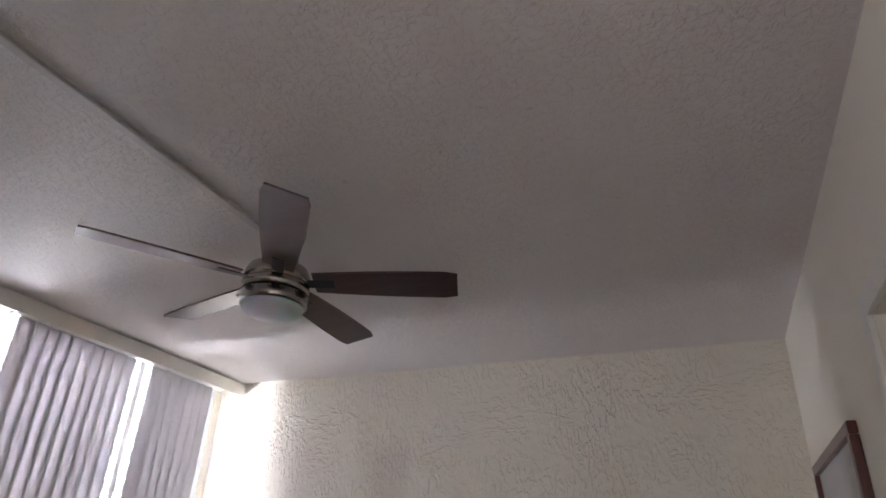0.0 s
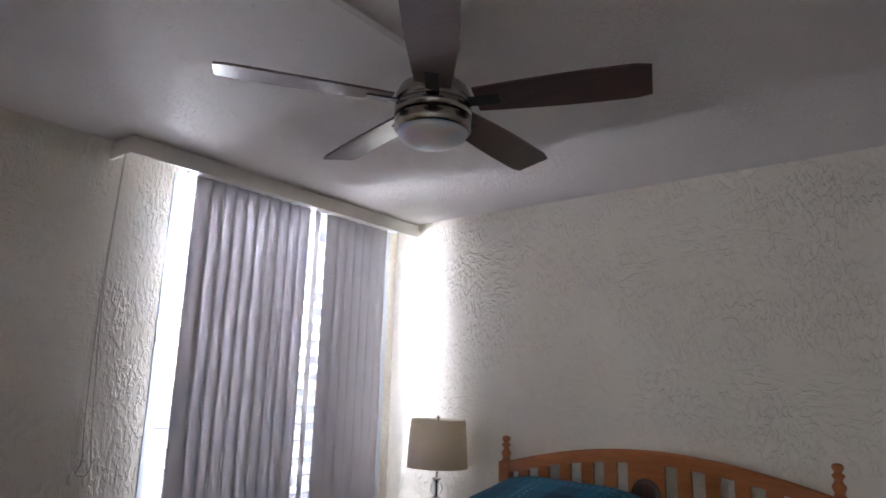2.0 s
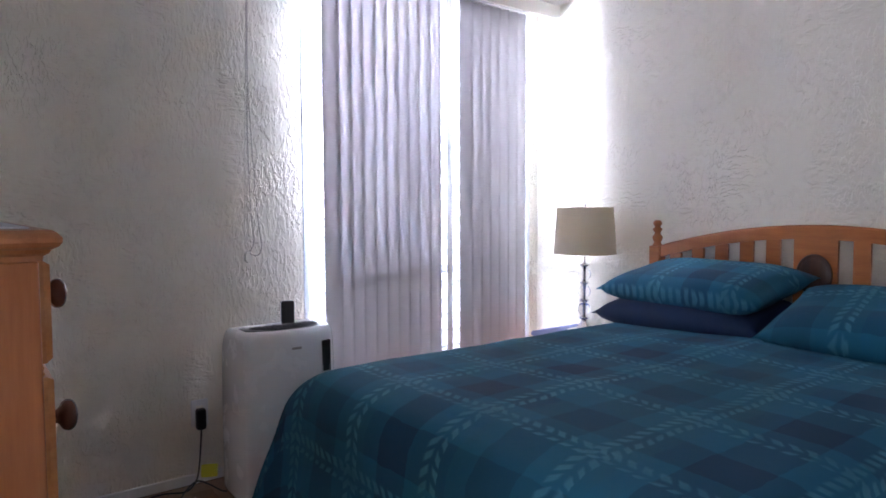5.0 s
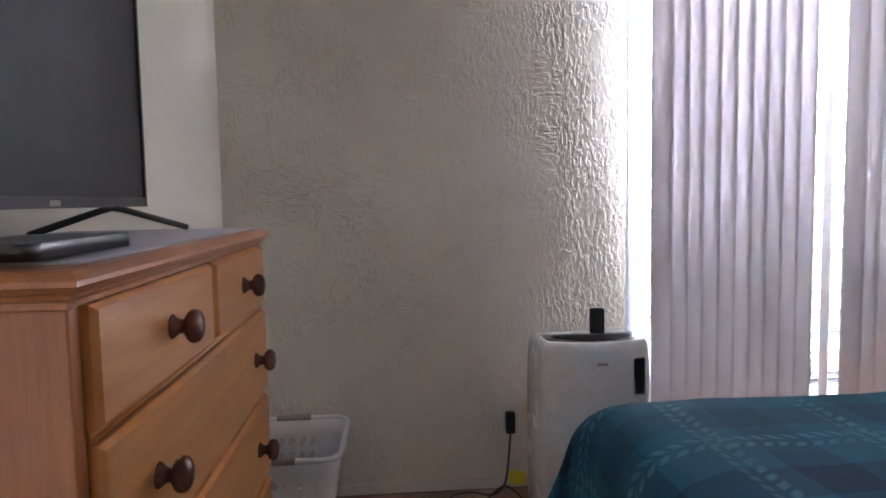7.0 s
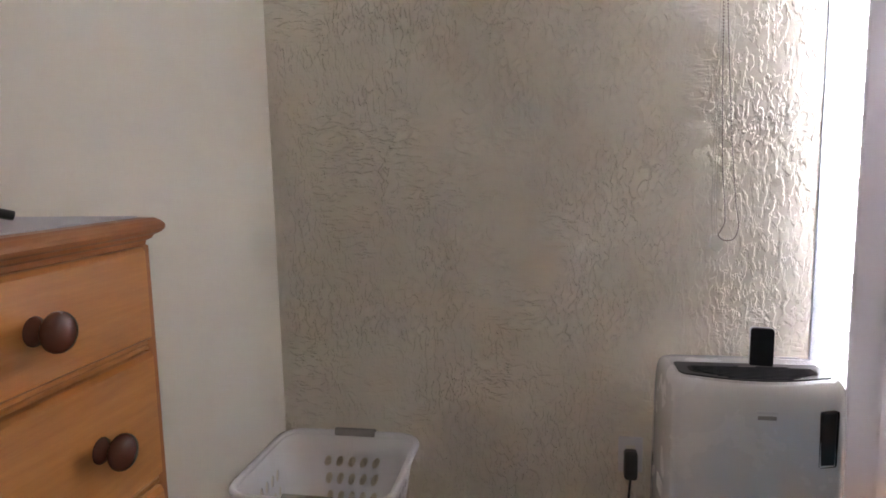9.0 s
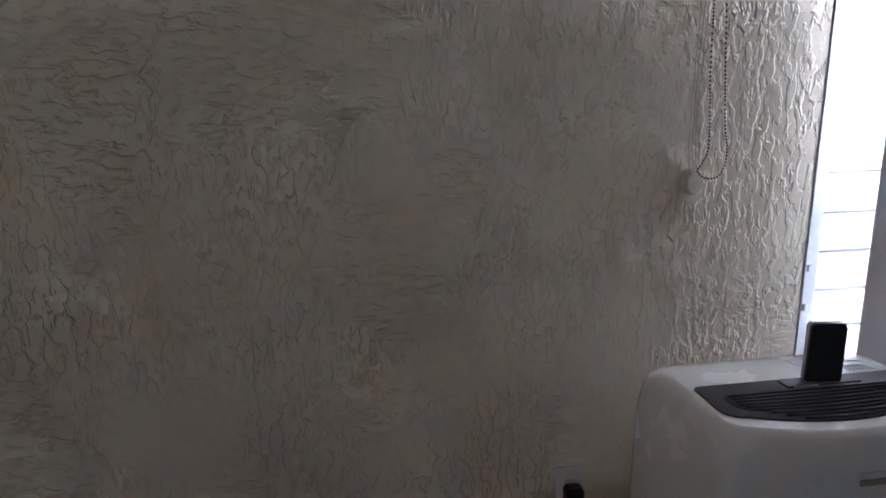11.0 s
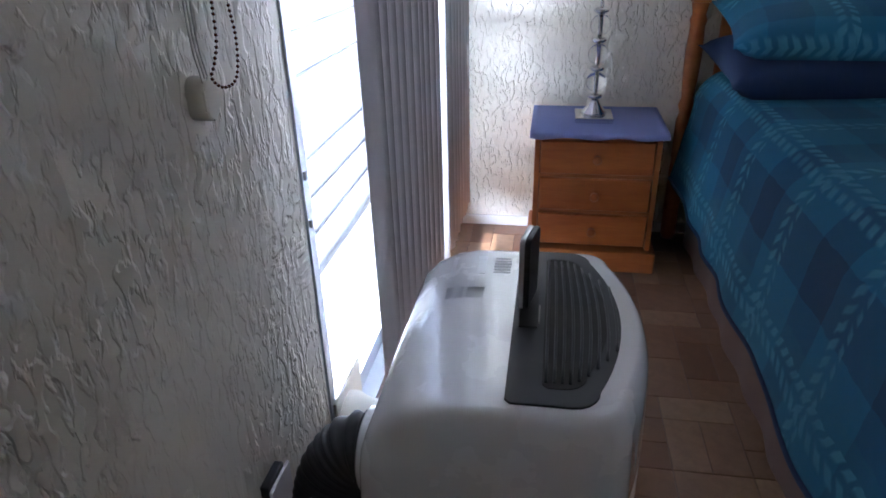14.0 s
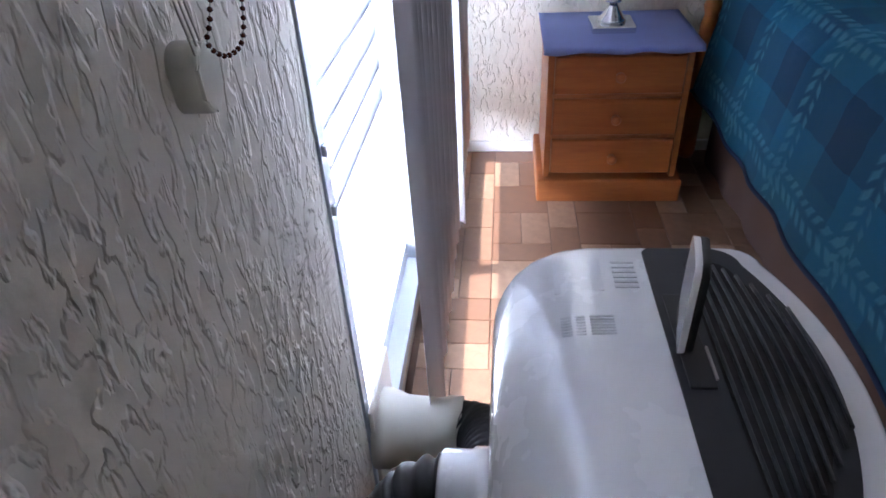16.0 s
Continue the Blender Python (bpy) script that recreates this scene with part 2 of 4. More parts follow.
M_WHITE = plain("white_plastic", (0.86, 0.87, 0.89), 0.26, var=0.03, bump=0.0, Coat_Weight=1.0, Coat_Roughness=0.03)
M_WHITE_MATT = plain("matt_white_plastic", (0.76, 0.76, 0.76), 0.38, var=0.04, bump=0.05)
M_CREAM_PL = plain("cream_plastic", (0.80, 0.78, 0.68), 0.35, var=0.05)
M_DARK = plain("charcoal_plastic", (0.014, 0.017, 0.024), 0.42, var=0.15)
M_GRILLE_SHADE = plain("grille_shade", (0.004, 0.004, 0.005), 0.7, var=0.1)
M_BLACK = plain("black_plastic", (0.012, 0.012, 0.014), 0.35, var=0.2)
M_HOSE = plain("black_hose", (0.02, 0.021, 0.024), 0.42, var=0.2)
M_BASKET = plain("basket_plastic", (0.88, 0.88, 0.89), 0.4, var=0.03, bump=0.05)
M_GREY = plain("grey_rubber_grip", (0.34, 0.32, 0.31), 0.55)
M_ALU = plain("window_aluminium", (0.66, 0.72, 0.78), 0.4, 0.3, var=0.08)


# white slats; the glare is held back by a darker colour
M_SHUTTER = plain("dimmed_louvre", (0.27, 0.275, 0.30), 0.8, var=0.06)
M_CHROME = plain("brushed_nickel", (0.40, 0.38, 0.36), 0.24, 1.0, var=0.1)
M_STEEL = plain("chrome", (0.75, 0.75, 0.76), 0.12, 1.0, var=0.05)
M_BLADE = wood("walnut_blade", (0.11, 0.062, 0.05), (0.06, 0.032, 0.026), "x", 0.35)
M_BOWL = plain("frosted_bowl", (0.72, 0.75, 0.78), 0.35, var=0.02, Subsurface_Weight=0.3)
M_MAHOG = wood("mahogany_frame", (0.12, 0.03, 0.025), (0.06, 0.014, 0.012), "z", 0.3)
M_PAPER = plain("print_paper", (0.55, 0.53, 0.52), 0.7, var=0.25, scale=5)
M_CLOTH = plain("blue_cloth", (0.22, 0.27, 0.55), 0.85, var=0.12, bump=0.4, bscale=500, bdist=0.001)
M_RUNNER = plain("grey_runner", (0.60, 0.60, 0.64), 0.85, var=0.1, bump=0.4, bscale=450, bdist=0.001)
M_SKIRT = plain("brown_skirt", (0.11, 0.065, 0.055), 0.9, var=0.15, bump=0.4, bscale=400, bdist=0.001)
M_SHEET = plain("mattress_ticking", (0.5, 0.5, 0.52), 0.85)
M_NAVY = plain("navy_cotton", (0.008, 0.028, 0.085), 0.85, var=0.2, bump=0.4, bscale=420, bdist=0.001)
M_SCREEN = plain("screen", (0.010, 0.011, 0.012), 0.6, var=0.05, bump=0.0)
M_TAG = plain("yellow_tag", (0.75, 0.68, 0.03), 0.5)
M_OVAL = wood("carved_medallion", (0.085, 0.035, 0.02), (0.03, 0.013, 0.009), "z", 0.4)
M_GREYPRINT = plain("grey_print", (0.66, 0.67, 0.70), 0.5)
M_PALEPRINT = plain("pale_print", (0.74, 0.75, 0.78), 0.3)
M_CORD = plain("pale_cord", (0.62, 0.58, 0.50), 0.8)


def glass_material(name, rough=0.0, color=(1, 1, 1)):
    n = Nodes(name)
    return n.done(color, rough, 0.0, Transmission_Weight=1.0, IOR=1.45)


def pane_material(name):
    """Thin clear glazing: it lets light straight through and mirrors a little."""
    n = Nodes(name)
    clear, gloss, mx = n.node("BsdfTransparent"), n.node("BsdfGlossy"), n.node("MixShader")
    clear.inputs["Color"].default_value = (0.96, 0.975, 0.975, 1)
    gloss.inputs["Roughness"].default_value = 0.02
    mx.inputs[0].default_value = 0.05
    n.t.links.new(clear.outputs[0], mx.inputs[1])
    n.t.links.new(gloss.outputs[0], mx.inputs[2])
    n.t.links.new(mx.outputs[0], n.out.inputs["Surface"])
    return n.mat


M_GLASS = pane_material("window_glass")
M_CRYSTAL = glass_material("crystal", 0.02)


def vane_material():
    n = Nodes("vinyl_vane")
    v = n.coords(scale=(2, 2, 0.4))
    col = n.mix(n.noise(v, 3, 2), (0.78, 0.76, 0.79), (0.86, 0.84, 0.87))
    n.done(col, 0.5)
    tr = n.node("BsdfTranslucent")
    n.put(tr.inputs["Color"], (0.74, 0.70, 0.72, 1))
    mx = n.node("MixShader")
    mx.inputs[0].default_value = 0.10
    n.t.links.new(n.bsdf.outputs[0], mx.inputs[1])
    n.t.links.new(tr.outputs[0], mx.inputs[2])
    n.t.links.new(mx.outputs[0], n.out.inputs["Surface"])
    return n.mat


M_VANE = vane_material()


def shade_material():
    n = Nodes("linen_shade")
    v = n.coords()
    weave = n.noise(n.coords(scale=(1, 1, 0.1)), 300, 2)
    n.bump(weave, 0.25, 0.0008)
    n.done(n.mix(n.noise(v, 6, 3), (0.78, 0.71, 0.60), (0.84, 0.78, 0.68)), 0.8)
    tr = n.node("BsdfTranslucent")
    n.put(tr.inputs["Color"], (0.86, 0.77, 0.62, 1))
    mx = n.node("MixShader")
    mx.inputs[0].default_value = 0.5
    n.t.links.new(n.bsdf.outputs[0], mx.inputs[1])
    n.t.links.new(tr.outputs[0], mx.inputs[2])
    n.t.links.new(mx.outputs[0], n.out.inputs["Surface"])
    return n.mat


M_SHADE = shade_material()


def plaid_material():
    """Teal and navy plaid with pale fern stripes; its cloth is laid out in metres by the UV map."""
    n = Nodes("plaid_quilt")
    sep = n.node("SeparateXYZ")
    n.put(sep.inputs[0], n.node("TexCoord").outputs["UV"])
    wob = n.noise(n.node("TexCoord").outputs["UV"], 22, 2)
    u = n.math("ADD", sep.outputs[0], n.math("MULTIPLY_ADD", wob, 0.016, -0.008))
    w = n.math("ADD", sep.outputs[1], n.math("MULTIPLY_ADD", wob, 0.016, -0.008))

    def band(c, period, a, b):
        f = n.math("FRACT", n.math("DIVIDE", c, period))
        return n.math("MULTIPLY", n.math("GREATER_THAN", f, a), n.math("LESS_THAN", f, b))

    def soft(value, lo, hi):
        r = n.node("MapRange", interpolation_type="SMOOTHSTEP")
        for k, x in enumerate((value, lo, hi, 0.0, 1.0)):
            n.put(r.inputs[k], x)
        return r.outputs[0]

    def fern(c, along, period, centre, half):
        f = n.math("MULTIPLY", n.math("SUBTRACT", n.math("FRACT", n.math("DIVIDE", c, period)), centre), period)
        dist = n.math("ABSOLUTE", f)
        inside = n.math("MULTIPLY", soft(dist, half, half * 0.7), soft(dist, half * 0.08, half * 0.35))
        leaf = n.math("PINGPONG", n.math("DIVIDE", n.math("ADD", along, n.math("MULTIPLY", dist, 0.75)), 0.019), 1.0)
        return n.math("MULTIPLY", inside, soft(leaf, 0.22, 0.62))

    P = 0.36
    dark = n.math("MAXIMUM", band(u, P, 0.3, 0.66), 0)
    dark2 = band(w, P, 0.3, 0.66)
    amount = n.math("MULTIPLY", n.math("ADD", dark, dark2), 0.5)
    col = n.ramp(amount, (0.0, (0.005, 0.132, 0.240)), (0.5, (0.003, 0.085, 0.17)), (1.0, (0.002, 0.042, 0.105)))
    green = n.math("MULTIPLY", band(u, P * 2, 0.05, 0.55), 0.35)
    col = n.mix(green, col, (0.01, 0.13, 0.20))
    ferns = n.math("MAXIMUM", fern(u, w, P, 0.917, 0.04), fern(w, u, P, 0.06, 0.04))
    fade = n.ramp(n.noise(n.node("TexCoord").outputs["UV"], 9, 4), (0.34, (0.34, 0.34, 0.34)), (0.62, (0.7, 0.7, 0.7)))
    col = n.mix(n.math("MULTIPLY", ferns, fade), col, (0.08, 0.30, 0.42))
    weave = n.noise(n.node("TexCoord").outputs["UV"], 420, 2)
    col = n.mix(n.math("MULTIPLY", weave, 0.3), col, (0.02, 0.10, 0.16))
    quilt = n.noise(n.node("TexCoord").outputs["UV"], 14, 4, 0.6)
    n.bump(n.math("ADD", n.math("MULTIPLY", ferns, 0.3), n.math("MULTIPLY_ADD", weave, 0.25, quilt)), 0.5, 0.006)
    return n.done(col, 0.9, 0.0, Sheen_Weight=0.0)


M_PLAID = plaid_material()

# ---- walls, ceiling, openings ----
structure("wall_west", boxes(
    (-TH, 0, YS - 0.1, WY0, 0, ZC), (-TH, 0, WY1, 0.14, 0, ZC),
    (-TH, 0, WY0, WY1, WZ1, ZC), (-TH, 0, WY0, WY1, -0.02, WZ0)), M_STUCCO, "cream trowel-textured plaster wall beside the window")
structure("wall_north", boxes((0, XE, 0, TH, 0, ZC)), M_STUCCO_N, "cream trowel-textured plaster wall behind the bed")
DY0, DY1, DZ = -2.43, -1.635, 2.0      # closet opening in the east wall
structure("wall_east", skew(boxes(
    (XE, XE + TH, DY1, 0.14, 0, ZC), (XE, XE + TH, YS - 0.1, DY0, 0, ZC), (XE, XE + TH, DY0, DY1, DZ, ZC))), M_WALL, "smooth off-white painted wall with a doorway")
HX0, HX1 = 2.52, 3.36                    # doorway in the south wall
structure("wall_south", boxes(
    (0, HX0, YS - 0.1, YS, 0, ZC), (HX1, XE + 0.088, YS - 0.1, YS, 0, ZC), (HX0, HX1, YS - 0.1, YS, 2.04, ZC)), M_WALL, "smooth off-white painted wall behind the dresser")
# far end left open, out of view, for the added fill lamp
structure("wall_hall", boxes(
    (2.2, 2.3, -4.7, YS - 0.1, 0, ZC), (XE + 0.09, XE + TH + 0.1, -4.7, YS - 0.1, 0, ZC), (2.2, 2.44, -4.8, -4.7, 0, ZC), (3.42, XE + TH + 0.1, -4.8, -4.7, 0, ZC), (2.44, 3.42, -4.8, -4.7, 2.05, ZC)), M_WALL, "plain painted hall wall")
structure("wall_closet", boxes(
    (XE + 0.75, XE + 0.8, DY0 - 0.2, DY1 + 0.2, 0, ZC), (XE + TH + 0.072, XE + 0.8, DY0 - 0.25, DY0 - 0.2, 0, ZC), (XE + TH + 0.045, XE + 0.8, DY1 + 0.2, DY1 + 0.25, 0, ZC)), M_WALL, "plain closet wall")
structure("ceiling", boxes((-TH, XE + 0.9, -4.8, 0.14, ZC, ZC + 0.12)), M_CEIL, "grey-white sprayed popcorn ceiling")
structure("floor_slab", boxes((-TH, XE + 0.9, -4.8, 0.14, -0.14, -0.02)), M_GROUT, "slab under the floor")
structure("pavement", boxes((-60, 60, -60, 60, -0.3, -0.2)), plain("pale_concrete", (0.30, 0.29, 0.28), 0.9, var=0.15, scale=3), "grey concrete paving outside the window")

# baseboards
for nm, dims in (("baseboard_west", (0, 0.012, YS + 0.012, WY0 - 0.01, 0, 0.045)), ("baseboard_north", (0.012, XE - 0.012, -0.012, 0, 0, 0.045)),
                 ("baseboard_east", (XE - 0.012, XE, DY1 + 0.08, -0.012, 0, 0.045)), ("baseboard_south", (0.012, HX0 - 0.07, YS, YS + 0.012, 0, 0.045))):
    structure(nm, skew(box(*dims, bevel=0.003)) if nm.endswith("east") else box(*dims, bevel=0.003), M_TRIM, "low white painted baseboard")

# casing round the east opening and the south doorway
structure("trim_closet_door", skew(boxes(
    (XE - 0.016, XE, DY1, DY1 + 0.06, 0, DZ + 0.06), (XE - 0.016, XE, DY0 - 0.06, DY0, 0, DZ + 0.06), (XE - 0.016, XE, DY0, DY1, DZ, DZ + 0.06), bevel=0.003)), M_TRIM, "white painted door casing")
structure("trim_hall_door", boxes(
    (HX0 - 0.06, HX0, YS, YS + 0.014, 0, 2.1), (HX1, HX1 + 0.06, YS, YS + 0.014, 0, 2.1), (HX0, HX1, YS, YS + 0.014, 2.04, 2.1), bevel=0.003), M_TRIM, "white painted door casing")

# ---- window ----
win = thing("window_1", "tall aluminium-framed sliding window with clear panes", "window", (0, (WY0 + WY1) / 2, WZ0), kind="structure")
FX0, FX1 = -0.075, -0.012
MY = -0.84
part("window_frame", boxes(
    (FX0, 0.004, WY0 + 0.002, WY0 + 0.03, WZ0, WZ1), (FX0, 0.004, WY1 - 0.03, WY1 - 0.002, WZ0, WZ1),
    (FX0, 0.004, WY0 + 0.03, WY1 - 0.03, WZ1 - 0.04, WZ1 - 0.002), (FX0, 0.004, WY0 + 0.03, WY1 - 0.03, WZ0 + 0.001, WZ0 + 0.035)), M_ALU, win)
for a, b, x in ((WY0 + 0.031, MY + 0.02, -0.052), (MY - 0.02, WY1 - 0.031, -0.026)):
    sash = part("sash", boxes(
        (x - 0.012, x + 0.012, a, a + 0.035, WZ0 + 0.036, WZ1 - 0.041), (x - 0.012, x + 0.012, b - 0.035, b, WZ0 + 0.036, WZ1 - 0.041),
        (x - 0.012, x + 0.012, a + 0.035, b - 0.035, WZ1 - 0.085, WZ1 - 0.041), (x - 0.012, x + 0.012, a + 0.035, b - 0.035, WZ0 + 0.036, WZ0 + 0.09),
        (x - 0.012, x + 0.012, a + 0.035, b - 0.035, 0.868, 0.914)), M_ALU, win)
    for z0, z1 in ((WZ0 + 0.088, 0.870), (0.912, WZ1 - 0.083)):
        pane = part("pane", box(x - 0.003, x + 0.003, a + 0.033, b - 0.033, z0, z1), M_GLASS, sash)
        pane.visible_shadow = False
part("latch", box(-0.012, 0.012, -0.815, -0.785, 0.405, 0.52, bevel=0.004), M_GREY, win, "dark grey sash latch")
for z in (0.81, 1.6, 0.72, 2.1):
    part("clip", box(0.004, 0.011, WY0 + 0.004, WY0 + 0.014, z - 0.008, z + 0.008, bevel=0.002), M_ALU, win)

# louvred shutter outside
SH0 = 0.34                               # the shutter stops short of the sill
shut = thing("louvre_shutter", "horizontal louvre slats outside the window, coloured darker to show against the daylight", "shutter", (-0.195, -0.86, SH0))


def louvre_slat():
    """A thin slat with a rolled inner lip and a slight crown."""
    bm = bmesh.new()
    prof = [(-0.052, -0.003), (-0.03, 0.002), (0.0, 0.004), (0.03, 0.002), (0.046, -0.002), (0.052, -0.007), (0.049, -0.011), (0.044, -0.007),
            (0.028, -0.002), (0.0, 0.0), (-0.03, -0.002), (-0.052, -0.006)]
    ends = [[bm.verts.new((x, y, z)) for x, z in prof] for y in (WY0 - 0.02 + 0.86, WY1 + 0.02 + 0.86)]
    for k in range(len(prof)):
        q = (k + 1) % len(prof)
        bm.faces.new((ends[0][k], ends[0][q], ends[1][q], ends[1][k])).smooth = True
    bm.faces.new(ends[0])
    bm.faces.new(ends[1][::-1])
    bmesh.ops.recalc_face_normals(bm, faces=bm.faces[:])
    bmesh.ops.rotate(bm, verts=bm.verts[:], cent=(0, 0, 0), matrix=Matrix.Rotation(radians(-30), 3, "Y"))
    me = bpy.data.meshes.new("slat")
    bm.to_mesh(me)
    bm.free()
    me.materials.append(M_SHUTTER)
    return me


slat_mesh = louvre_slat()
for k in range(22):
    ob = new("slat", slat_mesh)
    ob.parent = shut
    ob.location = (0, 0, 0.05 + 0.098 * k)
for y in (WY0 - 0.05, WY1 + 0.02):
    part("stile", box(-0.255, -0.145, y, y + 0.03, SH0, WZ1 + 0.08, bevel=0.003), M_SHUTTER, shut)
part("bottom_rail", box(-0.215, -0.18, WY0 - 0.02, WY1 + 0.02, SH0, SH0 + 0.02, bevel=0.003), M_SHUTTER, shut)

# ---- valance and vertical blind ----
VX, VY0, VY1 = 0.193, -1.948, -0.008
val = thing("blind_valance", "cream painted boxed valance under the ceiling", "valance", (0.1, -1.0, 2.395))
part("front_board", box(VX - 0.014, VX, VY0, VY1, 2.393, 2.474, bevel=0.002), M_LINTEL, val)
part("end_board", box(0.0, VX - 0.0145, VY0, VY0 + 0.014, 2.393, 2.474, bevel=0.002), M_LINTEL, val)
part("top_board", box(0.0, VX - 0.0145, VY0 + 0.0145, VY1, 2.46, 2.47), M_LINTEL, val)

BX = 0.108
blind = thing("vertical_blind", "pale grey vinyl vertical blind, partly drawn open", "blind", (BX, -0.95, 0.2))
part("head_rail", box(BX - 0.022, BX + 0.022, -1.62, -0.14, 2.405, 2.445, bevel=0.004), M_WHITE_MATT, blind, "white aluminium head rail")


def vane(y, angle, length=2.13, lean=0.0):
    """One curved vinyl vane hanging from the rail."""
    bm = bmesh.new()
    d = Vector((math.cos(radians(angle)), math.sin(radians(angle)), 0))
    nrm = Vector((-d.y, d.x, 0))
    rows = []
    for k in range(13):
        h = k / 12
        row = []
        for j in range(7):
            s = j / 6 - 0.5
            sway = lean * (1 - h) ** 2
            row.append(bm.verts.new(Vector((BX, y, 2.405 - length * (1 - h))) + d * (s * 0.089) + nrm * (0.009 * (1 - 4 * s * s)) + Vector((sway, sway * 0.4, 0))))
        rows.append(row)
    for a, b in zip(rows, rows[1:]):
        for j in range(6):
            bm.faces.new((a[j], a[j + 1], b[j + 1], b[j])).smooth = True
    ob = part("vane", bm, M_VANE, blind)
    sol = ob.modifiers.new("thickness", "SOLIDIFY")
    sol.thickness = 0.0012
    part("hanger", box(BX - 0.006, BX + 0.006, y - 0.004, y + 0.004, 2.40, 2.415), M_WHITE_MATT, ob)


rv = random.Random(5)
for i in range(10):
    vane(-1.528 + i * 0.0685 + rv.uniform(-0.0015, 0.0015), 78 + rv.uniform(-2, 2), 2.215 + rv.uniform(-0.004, 0.004), 0.008 if i == 0 else 0.0)
vane(-0.80, 122, 2.215)
for i in range(7):
    vane(-0.682 + i * 0.0695 + rv.uniform(-0.0015, 0.0015), 78 + rv.uniform(-2, 2), 2.215 + rv.uniform(-0.004, 0.004))

# cord cleat with bead chain and pull cords
cleat = thing("cord_cleat", "small cream plastic cord cleat on the wall", "cord cleat", (0, -1.92, 1.0))
part("cleat_body", loop_prism(rounded(-0.017, 0.017, -0.026, 0.026, 0.015), 0.0, 0.024, bevel=0.006), M_CREAM_PL, cleat)
body = cleat.children[0]
body.data.transform(Matrix.Translation(-Vector((0, -1.92, 1.0))).inverted())
body.data.transform(Matrix.Translation((0, -1.917, 1.013)) @ Matrix(((0, 0, 1, 0), (1, 0, 0, 0), (0, 1, 0, 0), (0, 0, 0, 1))))
body.data.transform(Matrix.Translation(-Vector((0, -1.92, 1.0))))
chain = thing("bead_chain", "looped dark metal bead chain hanging by the wall", "bead chain", (0.03, -1.9, 1.0))
cpath = spline([(0.165, -1.955, 2.39), (0.09, -1.94, 1.8), (0.048, -1.918, 1.3), (0.034, -1.9, 1.1), (0.03, -1.908, 1.055), (0.027, -1.916, 1.037),
                (0.031, -1.897, 1.022), (0.036, -1.872, 1.03), (0.038, -1.862, 1.075), (0.04, -1.874, 1.15), (0.056, -1.9, 1.4), (0.095, -1.935, 1.85), (0.17, -1.952, 2.39)], 60)
bm = bmesh.new()
last, acc = cpath[0], 0.0
for q in cpath[1:]:
    acc += (q - last).length
    last = q
    if acc >= 0.0062:
        acc = 0
        bmesh.ops.create_icosphere(bm, subdivisions=1, radius=0.0024, matrix=Matrix.Translation(q))
for f in bm.faces:
    f.smooth = True
tagged(part("bead_string", bm, M_KNOB, chain), kind="stuff")
part("link_cord", tube(cpath[::4], 0.0006, 5), M_CORD, chain)
for k in range(3):
    y0 = -1.932 + 0.007 * k
    thing("pull_cord", "thin pale blind pull cord", "cord", (0.02, y0, 1.0),
          tube(spline([(0.16 + 0.006 * k, -1.953, 2.39), (0.07, y0 - 0.012, 1.6), (0.022, y0 - 0.004, 1.15), (0.022, y0 + 0.004, 1.02)], 10), 0.0009, 5), M_CORD, group="blind cords")

# ---- ceiling fan and raceway ----
FXC, FYC = 1.75, -1.76
fan = thing("ceiling_fan", "brushed nickel ceiling fan with dark walnut blades", "ceiling fan", (FXC, FYC, ZC))
part("canopy", lathe([(0.078, ZC), (0.078, ZC - 0.02), (0.068, ZC - 0.06), (0.062, ZC - 0.1), (0.066, ZC - 0.135), (0.082, ZC - 0.15)], (FXC, FYC, 0)), M_CHROME, fan)
part("motor_housing", lathe([(0.08, 2.337), (0.104, 2.325), (0.116, 2.3), (0.118, 2.275), (0.113, 2.272), (0.113, 2.266), (0.118, 2.264), (0.118, 2.232)], (FXC, FYC, 0), 40), M_CHROME, fan)
part("light_ring", lathe([(0.112, 2.232), (0.112, 2.226), (0.118, 2.223), (0.118, 2.19), (0.11, 2.183)], (FXC, FYC, 0), 40), M_CHROME, fan)
part("glass_bowl", lathe([(0.109, 2.184), (0.103, 2.17), (0.088, 2.157), (0.06, 2.148), (0.028, 2.143), (0.001, 2.142)], (FXC, FYC, 0), 40), M_BOWL, fan, "frosted white glass bowl, unlit")
for k in range(5):
    a = radians(20 + 72 * k)
    bm = bmesh.new()
    rows = []
    for i in range(13):
        r = 0.135 + (0.64 - 0.135) * i / 12
        w = 0.054 + 0.018 * math.sin(min(1, i / 9) * math.pi / 2)
        if i == 12:
            w *= 0.86
        rows.append([bm.verts.new((r, s * w, 0)) for s in (-1, -0.5, 0, 0.5, 1)])
    for p, q in zip(rows, rows[1:]):
        for j in range(4):
            bm.faces.new((p[j], q[j], q[j + 1], p[j + 1]))
    ext = bmesh.ops.extrude_face_region(bm, geom=bm.faces[:])
    bmesh.ops.translate(bm, verts=[g for g in ext["geom"] if isinstance(g, bmesh.types.BMVert)], vec=(0, 0, 0.007))
    bmesh.ops.recalc_face_normals(bm, faces=bm.faces[:])
    m = Matrix.Translation((FXC, FYC, 2.275)) @ Matrix.Rotation(a, 4, "Z") @ Matrix.Rotation(radians(-12), 4, "X")
    bmesh.ops.transform(bm, verts=bm.verts[:], matrix=m)
    bl = part("blade", bm, M_BLADE, fan)
    br = box(0.1, 0.21, -0.022, 0.022, -0.005, -0.0005, bevel=0.0015)
    bmesh.ops.transform(br, verts=br.verts[:], matrix=m)
    part("blade_iron", br, M_BLACK, bl)

